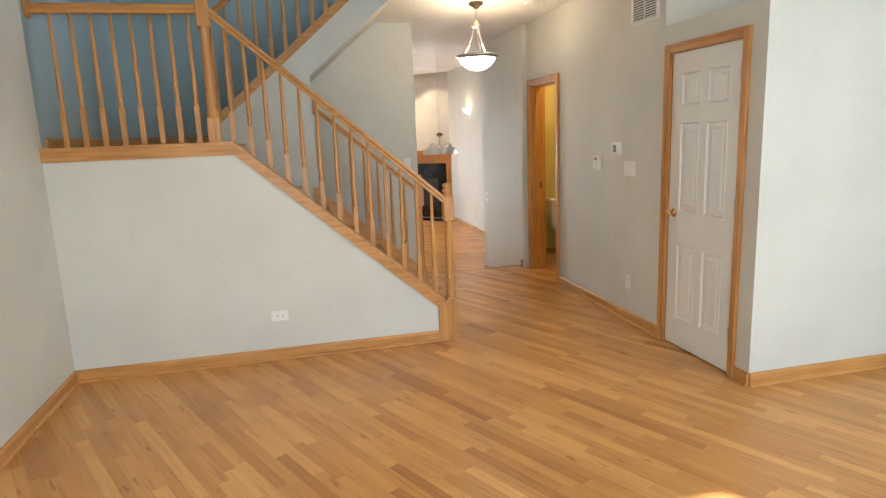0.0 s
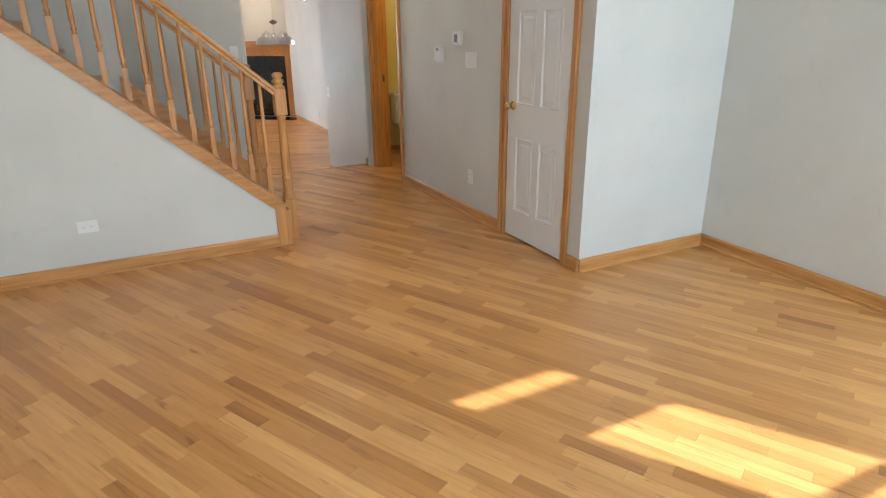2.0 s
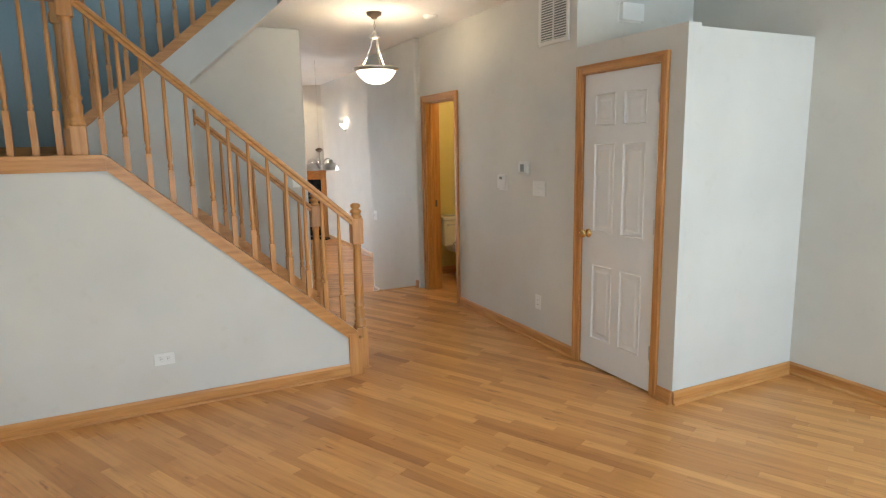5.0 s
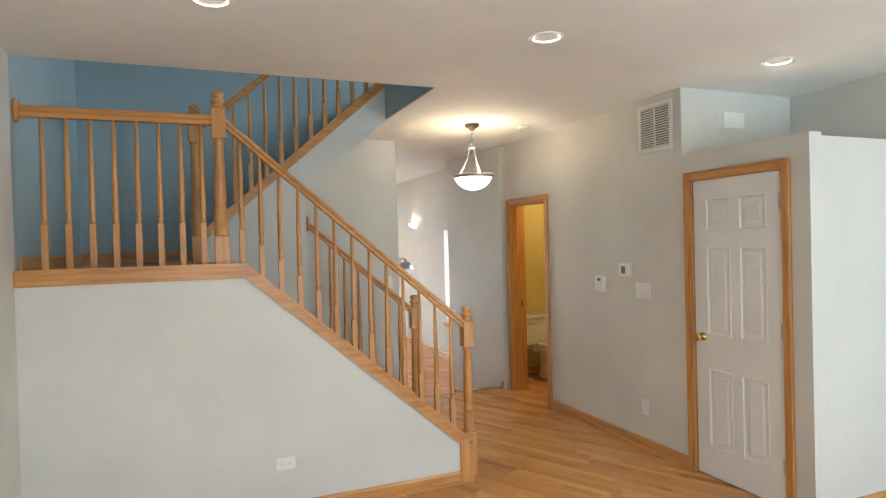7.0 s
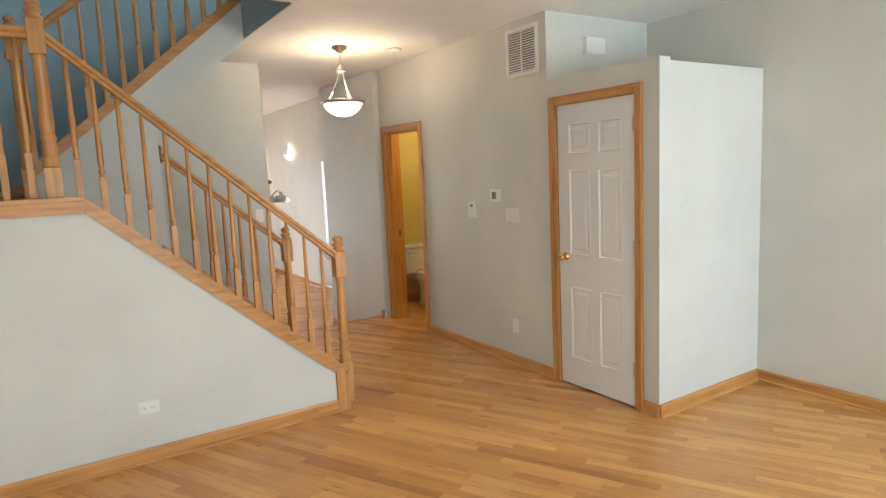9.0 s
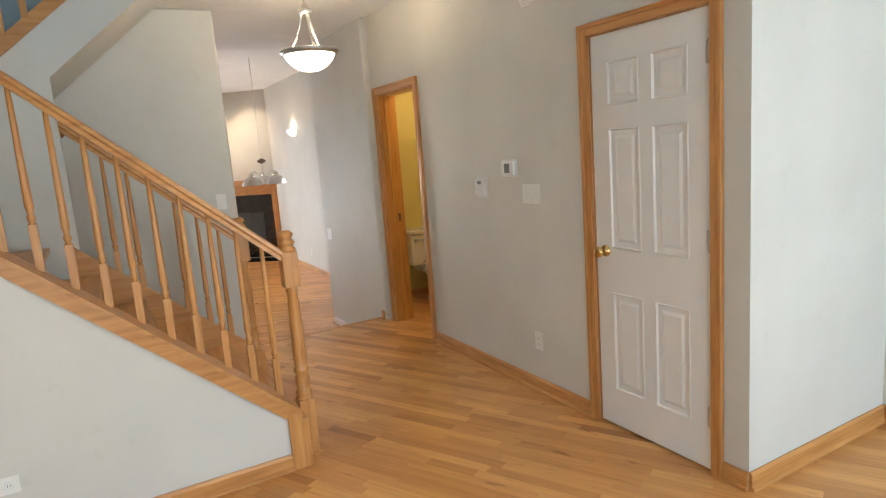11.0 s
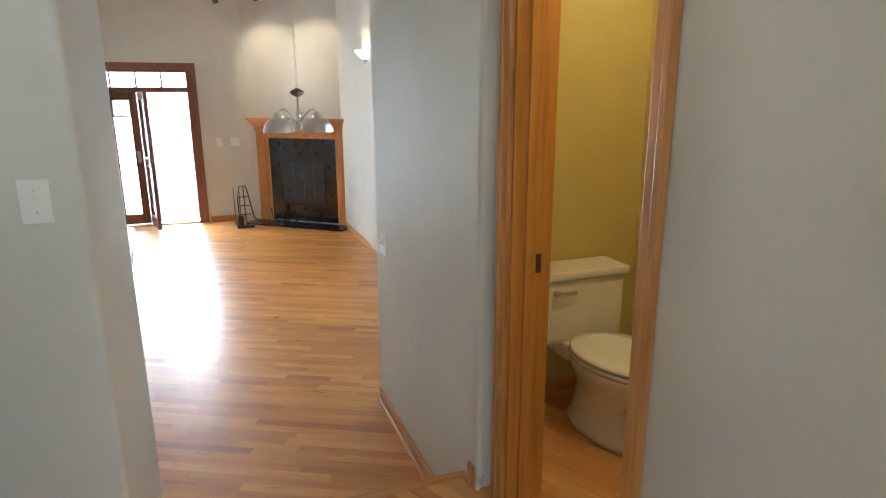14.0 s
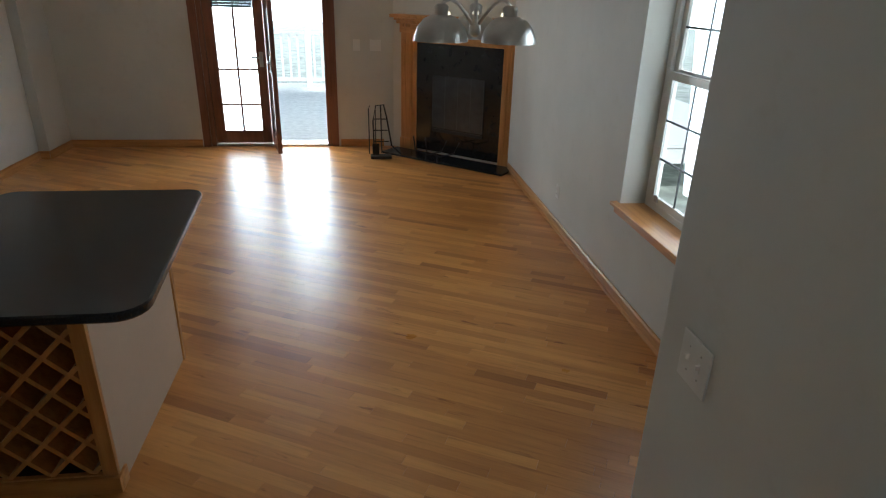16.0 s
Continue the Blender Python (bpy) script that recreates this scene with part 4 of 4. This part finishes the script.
for x in (-.30, -.145, .01, .165, .312):
    fpart("door_bar", boxes(((x - .003, -.036, .31), (x + .003, -.0345, .85))), GUNMETAL, "", box_p)
fpart("vent_bar", boxes(((-.30, -.037, .255), (.32, -.024, .29)), bevel=.002), IRON)
hearth = thing("hearth_slab", move(boxes(((-.74, -.36, .001), (.74, -.075, .022)), bevel=.004), fm), DARKSTONE, "thin black polished hearth slab on the floor", "hearth")

far_end(fp)
far_end(hearth)

# fire tools beside the fireplace
ft = empty("fireplace_tool_set", (-1.46, 10.55, FZ), "black wrought iron fireplace tool stand with hanging tools", "fire tools")
FX, FY = -1.46, 10.55
part("stand", tube(tube(bmesh.new(), [(FX - .08, FY, FZ + .03), (FX - .09, FY, FZ + .40), (FX - .06, FY, FZ + .56), (FX + .02, FY, FZ + .57), (FX + .05, FY, FZ + .44), (FX + .10, FY - .02, FZ + .14), (FX + .20, FY - .05, FZ + .05)], .008),
                   [(FX, FY + .05, FZ + .04), (FX - .01, FY + .02, FZ + .56)], .007), IRON, ft)
for z in (.18, .30, .42):
    part("crossbar", tube(bmesh.new(), [(FX - .08, FY, FZ + z), (FX + .09 - z * .1, FY, FZ + z)], .006), IRON, ft)
part("shovel", boxes(((FX - .10, FY - .03, FZ + .04), (FX - .03, FY - .015, FZ + .16)), ((FX - .07, FY - .026, FZ + .16), (FX - .06, FY - .018, FZ + .52)), bevel=.003), IRON, ft)
part("poker", tube(bmesh.new(), [(FX - .13, FY - .01, FZ + .05), (FX - .135, FY - .01, FZ + .53), (FX - .12, FY - .01, FZ + .56)], .006), IRON, ft)
part("foot", boxes(((FX - .12, FY - .06, FZ + .001), (FX + .10, FY + .06, FZ + .03)), bevel=.006), IRON, ft)
lh = empty("log_holder", (-.95, 10.4, FZ), "black iron log cradle standing on the hearth", "log holder")
LX, LY = -1.02, 10.42
for d in (0, .16):
    part("cradle", tube(bmesh.new(), [(LX - .12 + d * .7, LY - d * .6, FZ + .27), (LX - .10 + d * .7, LY - d * .6, FZ + .12), (LX + .02 + d * .7, LY - .09 - d * .6, FZ + .09), (LX + .15 + d * .7, LY - .17 - d * .6, FZ + .14), (LX + .20 + d * .7, LY - .19 - d * .6, FZ + .26)], .008), IRON, lh)
    part("leg", tube(bmesh.new(), [(LX + d * .7, LY - .07 - d * .6, FZ + .023), (LX + d * .7, LY - .07 - d * .6, FZ + .1)], .008), IRON, lh)

far_end(ft)
far_end(lh)

# ---- patio door ----
pd = empty("door_3", (-2.4, 10.74, FZ), "brown wood french patio door with transom, one leaf open", "patio door", kind="structure")
YD = 11.1
part("frame", boxes(((-3.307, YD, FZ), (-3.257, YD + .14, 1.74)), ((-2.047, YD, FZ), (-1.997, YD + .14, 1.74)), ((-3.257, YD, 1.695), (-2.047, YD + .14, 1.74)), ((-3.257, YD, 1.435), (-2.047, YD + .14, 1.505)), bevel=.003), REDOAK, pd)
part("casing", boxes(((-3.387, YD - .022, FZ), (-3.307, YD - .001, 1.815)), ((-1.997, YD - .022, FZ), (-1.922, YD - .001, 1.815)), ((-3.307, YD - .022, 1.74), (-1.997, YD - .001, 1.815)), bevel=.003), REDOAK, pd)
part("threshold", boxes(((-3.257, YD - .01, FZ + .001), (-2.047, YD + .17, FZ + .025)), bevel=.004), STEEL, pd)
trg = part("transom_pane", boxes(((-3.257, YD + .07, 1.505), (-2.047, YD + .076, 1.695))), GLASS, pd)
for x in (-2.947, -2.647, -2.347):
    part("transom_bar", boxes(((x - .011, YD + .06, 1.505), (x + .011, YD + .069, 1.695))), REDOAK, pd)


def glazed_leaf(name, label, lab_parent, m, w=.60, h=1.775, blind=True):
    """A glazed leaf from the origin along +x, its bars, pull and pane."""
    def b(*items, bevel=.0):
        return move(boxes(*items, bevel=bevel), m)
    lf = part(name, b(((0, 0, 0), (.10, .045, h)), ((w - .10, 0, 0), (w, .045, h)), ((.10, 0, 0), (w - .10, .045, .14)), ((.10, 0, h - .10), (w - .10, .045, h)), bevel=.003), REDOAK, lab_parent, label)
    pn = part("pane", b(((.10, .02, .14), (w - .10, .025, h - .10))), GLASS, lf)
    part("bar", b(((w / 2 - .011, .006, .14), (w / 2 + .011, .018, h - .10))), REDOAK, lf)
    for z in (.42, .80):
        part("bar", b(((.10, .008, z), (w - .10, .017, z + .020))), REDOAK, lf)
    if blind:
        for k in range(9):
            part("blind_slat", b(((.10, -.012, h - .33 + k * .027), (w - .10, -.004, h - .33 + k * .027 + .0255))), IRON, lf)
    part("handle", b(((w - .07, -.012, .84), (w - .03, -.001, 1.00)), ((w - .15, -.035, .93), (w - .04, -.022, .95)), ((w - .06, -.03, .93), (w - .04, -.01, .95)), bevel=.003), STEEL, lf)
    return lf, pn


glazed_leaf("leaf", "closed glazed leaf with a raised dark blind", pd, Matrix.Translation((-3.257, YD + .04, FZ + .03)))
glazed_leaf("leaf", "glazed leaf swung open into the room", pd, Matrix.Translation((-2.652, YD + .03, FZ + .03)) @ Matrix.Rotation(radians(-77), 4, "Z"), w=.52, blind=False)

far_end(pd)

# ---- side window ----
w1 = empty("window_1", (.25, 6.05, .46), "white double-hung window with grilles in a deep recess, oak sill", "window", kind="structure")
WX = .26
part("window_frame", boxes(((WX, 5.45, .46), (WX + .06, 5.50, 2.05)), ((WX, 6.60, .46), (WX + .06, 6.65, 2.05)), ((WX, 5.50, 2.0), (WX + .06, 6.60, 2.05)), ((WX, 5.50, .46), (WX + .06, 6.60, .50)), bevel=.003), PLASTIC, w1)
for z0, z1, dx in ((.50, 1.27, 0), (1.24, 2.0, .025)):
    sash = part("sash", boxes(((WX + dx, 5.50, z0), (WX + dx + .024, 5.545, z1)), ((WX + dx, 6.555, z0), (WX + dx + .024, 6.60, z1)), ((WX + dx, 5.545, z0), (WX + dx + .024, 6.555, z0 + .045)),
                              ((WX + dx, 5.545, z1 - .045), (WX + dx + .024, 6.555, z1)), bevel=.002), PLASTIC, w1)
    part("pane", boxes(((WX + dx + .010, 5.545, z0 + .045), (WX + dx + .014, 6.555, z1 - .045))), GLASS, sash)
    for k in (1, 2, 3):
        y = 5.545 + k * 1.01 / 4
        part("grille_bar", boxes(((WX + dx + .004, y - .006, z0 + .045), (WX + dx + .0095, y + .006, z1 - .045))), GUNMETAL, sash, "thin dark grille bar")
    for k in (1, 2):
        z = z0 + .045 + k * (z1 - z0 - .09) / 3
        part("grille_bar", boxes(((WX + dx + .003, 5.545, z - .006), (WX + dx + .009, 6.555, z + .006))), GUNMETAL, sash, "thin dark grille bar")
part("window_sill", boxes(((.055, 5.40, .440), (WX, 6.71, .462)), ((.08, 5.42, .395), (.0995, 6.69, .439)), bevel=.005), OAKY, w1, "honey oak sill")
part("latch", boxes(((WX - .012, 6.48, .52), (WX - .001, 6.52, .56)), bevel=.003), STEEL, w1)

w1.matrix_basis = EM @ w1.matrix_basis
sc.matrix_basis = Matrix.Translation((0, .05, .38)) @ EM @ sc.matrix_basis

# south windows behind the walker
for x0, x1, z0, z1 in ((-3.5, -.9, .5, 2.2),):
    w2 = empty("window_2", ((x0 + x1) / 2, YS, z0), "wide living room window with oak casing", "window", kind="structure")
    part("casing", boxes(((x0 - .07, YS + .001, z0 - .07), (x0, YS + .02, z1 + .07)), ((x1, YS + .001, z0 - .07), (x1 + .07, YS + .02, z1 + .07)), ((x0, YS + .001, z1), (x1, YS + .02, z1 + .07)),
                         ((x0, YS + .001, z0 - .07), (x1, YS + .02, z0))), OAKZ, w2)
    part("pane", boxes(((x0, YS - .09, z0), (x1, YS - .08, z1))), GLASS, w2)
    part("mullion", boxes(((-2.23, YS - .1, z0), (-2.17, YS - .02, z1))), OAKZ, w2)

# ---- deck outside ----
dk = empty("deck", (-2, 14, FZ - .1), "weathered pale wooden deck outside the patio door", "deck", kind="structure")
for k in range(36):
    y = 11.3 + k * .145
    part("board", boxes(((-7, y, FZ - .10), (4, y + .138, FZ - .06))), DECKW, dk)
part("joists", boxes(((-7, 11.3, FZ - .3), (4, 16.5, FZ - .11))), DECKW, dk)
dr = empty("deck_railing", (-2, 16, FZ), "weathered wooden deck railing with square balusters", "railing")
for x in (-6.5, -4.5, -2.6, -.9, 1.0, 3.0):
    part("post", boxes(((x - .05, 15.9, FZ - .06), (x + .05, 16.0, FZ + 1.0)), bevel=.004), DECKW, dr)
part("top_rail", boxes(((-7, 15.88, FZ + .90), (4, 16.02, FZ + .94))), DECKW, dr)
part("bottom_rail", boxes(((-7, 15.93, FZ + .06), (4, 15.97, FZ + .12))), DECKW, dr)
bal = mesh_of("baluster", boxes(((-.018, -.018, FZ + .12), (.018, .018, FZ + .90))), DECKW)
for k in range(76):
    o = new("baluster", bal)
    o.parent = dr
    o.matrix_parent_inverse = dr.matrix_basis.inverted()
    o.location = (-6.9 + k * .142, 15.95, 0)
far_end(dk)
far_end(dr)
# Added glowing sheets imitate the blown-out distance and send light indoors.
structure("backdrop", boxes(((-60, 60, -1.3), (60, 60.2, 40))), GLOWSHEET, "glowing white backdrop sheet added beyond the deck", "backdrop")
structure("backdrop_side", boxes(((55, -40, -1.3), (55.2, 59, 40))), GLOWSHEET, "glowing white backdrop sheet added beside the house", "backdrop")

wire = far_end(thing("loose_wire", tube(bmesh.new(), [(-4.849, 9.0, .05), (-4.80, 9.02, .07), (-4.76, 9.08, .075), (-4.74, 9.16, .06)], .004), IRON, "loose dark wire sticking out of the wall", "wire"))

# door stop by the bath door
ds = empty("door_stop", (-.05, 3.6, 0), "small white spring door stop on the baseboard", "door stop")
part("spring", tube(bmesh.new(), [(-.03, 3.598, .05), (-.075, 3.55, .045)], .007), STEEL, ds)
part("tip", tube(bmesh.new(), [(-.075, 3.55, .045), (-.085, 3.54, .043)], .010), PLASTIC, ds)


# ---- floor strips ----
def clip(poly, rect):
    x0, x1, y0, y1 = rect
    for axis, lim, sign in ((0, x0, 1), (0, x1, -1), (1, y0, 1), (1, y1, -1)):
        out = []
        for i, p in enumerate(poly):
            q = poly[(i + 1) % len(poly)]
            dp, dq = sign * (p[axis] - lim), sign * (q[axis] - lim)
            if dp >= 0:
                out.append(p)
            if (dp < 0) != (dq < 0):
                t = dp / (dp - dq)
                out.append((p[0] + t * (q[0] - p[0]), p[1] + t * (q[1] - p[1])))
        poly = out
        if len(poly) < 3:
            return []
    return poly


def strip_geometry(poly, z, lift):
    n = len(poly)
    cx, cy = sum(p[0] for p in poly) / n, sum(p[1] for p in poly) / n
    vs, fs = [], []
    for inset, h in ((.0003, z - .012), (.0003, z - .0012), (.0013, z)):
        for px, py in poly:
            d = math.hypot(px - cx, py - cy) or 1
            vs.append((px - (px - cx) / d * inset, py - (py - cy) / d * inset, h + lift))
    for r in range(2):
        for i in range(n):
            j = (i + 1) % n
            fs.append((r * n + i, r * n + j, (r + 1) * n + j, (r + 1) * n + i))
    fs.append(tuple(range(2 * n, 3 * n)))
    return vs, fs


def lay_floor(parent, rects, angle, z, near, mat_one, mat_rest, width=.060):
    rng = random.Random(7)
    d = Vector((-math.sin(angle), math.cos(angle)))
    e = Vector((d.y, -d.x))
    rest_v, rest_f, count = [], [], 0
    R = 9.0
    c0 = Vector((sum(r[0] + r[1] for r in rects) / 2 / len(rects), sum(r[2] + r[3] for r in rects) / 2 / len(rects)))
    k = int(2 * R / width)
    for i in range(k):
        o = -R + i * width
        s = -R + rng.uniform(-.9, 0)
        while s < R:
            ln = rng.choice((.25, .34, .42, .52, .66, .82, 1.0)) * rng.uniform(.9, 1.1)
            quad = [c0 + e * (o + a) + d * (s + b) for a, b in ((0, 0), (width, 0), (width, ln), (0, ln))]
            s += ln
            for rect in rects:
                poly = clip([tuple(p) for p in quad], rect)
                if len(poly) < 3:
                    continue
                ar = abs(sum(poly[q][0] * poly[(q + 1) % len(poly)][1] - poly[(q + 1) % len(poly)][0] * poly[q][1] for q in range(len(poly)))) / 2
                if ar < .0004:
                    continue
                vs, fs = strip_geometry(poly, z, rng.uniform(-.0004, .0002))
                mx, my = sum(p[0] for p in poly) / len(poly), sum(p[1] for p in poly) / len(poly)
                if count < 300 and near[0] < mx < near[1] and near[2] < my < near[3]:
                    me = bpy.data.meshes.new("plank")
                    me.from_pydata(vs, [], fs)
                    me.materials.append(mat_one)
                    ob = new("plank", me)
                    ob.parent = parent
                    count += 1
                else:
                    b0 = len(rest_v)
                    rest_v += vs
                    rest_f += [tuple(q + b0 for q in f) for f in fs]
    me = bpy.data.meshes.new("planks")
    me.from_pydata(rest_v, [], rest_f)
    me.materials.append(mat_rest)
    ob = new("planks", me)
    ob.parent = parent
    tagged(ob, kind="stuff")


lay_floor(bpy.data.objects["floor"], [(XW, XE, YS, YE), (.101, XE - .007, YE + .001, YN)], ANG_A, 0.0, (-2.4, .0, -1.9, 2.0), PLANK_A, PLANK_AI)
lay_floor(bpy.data.objects["floor_family"], [(-4.32, .80, YE + .01, 11.5)], ANG_B, FZ, (-1.6, .7, 5.0, 8.8), PLANK_B, PLANK_BI)
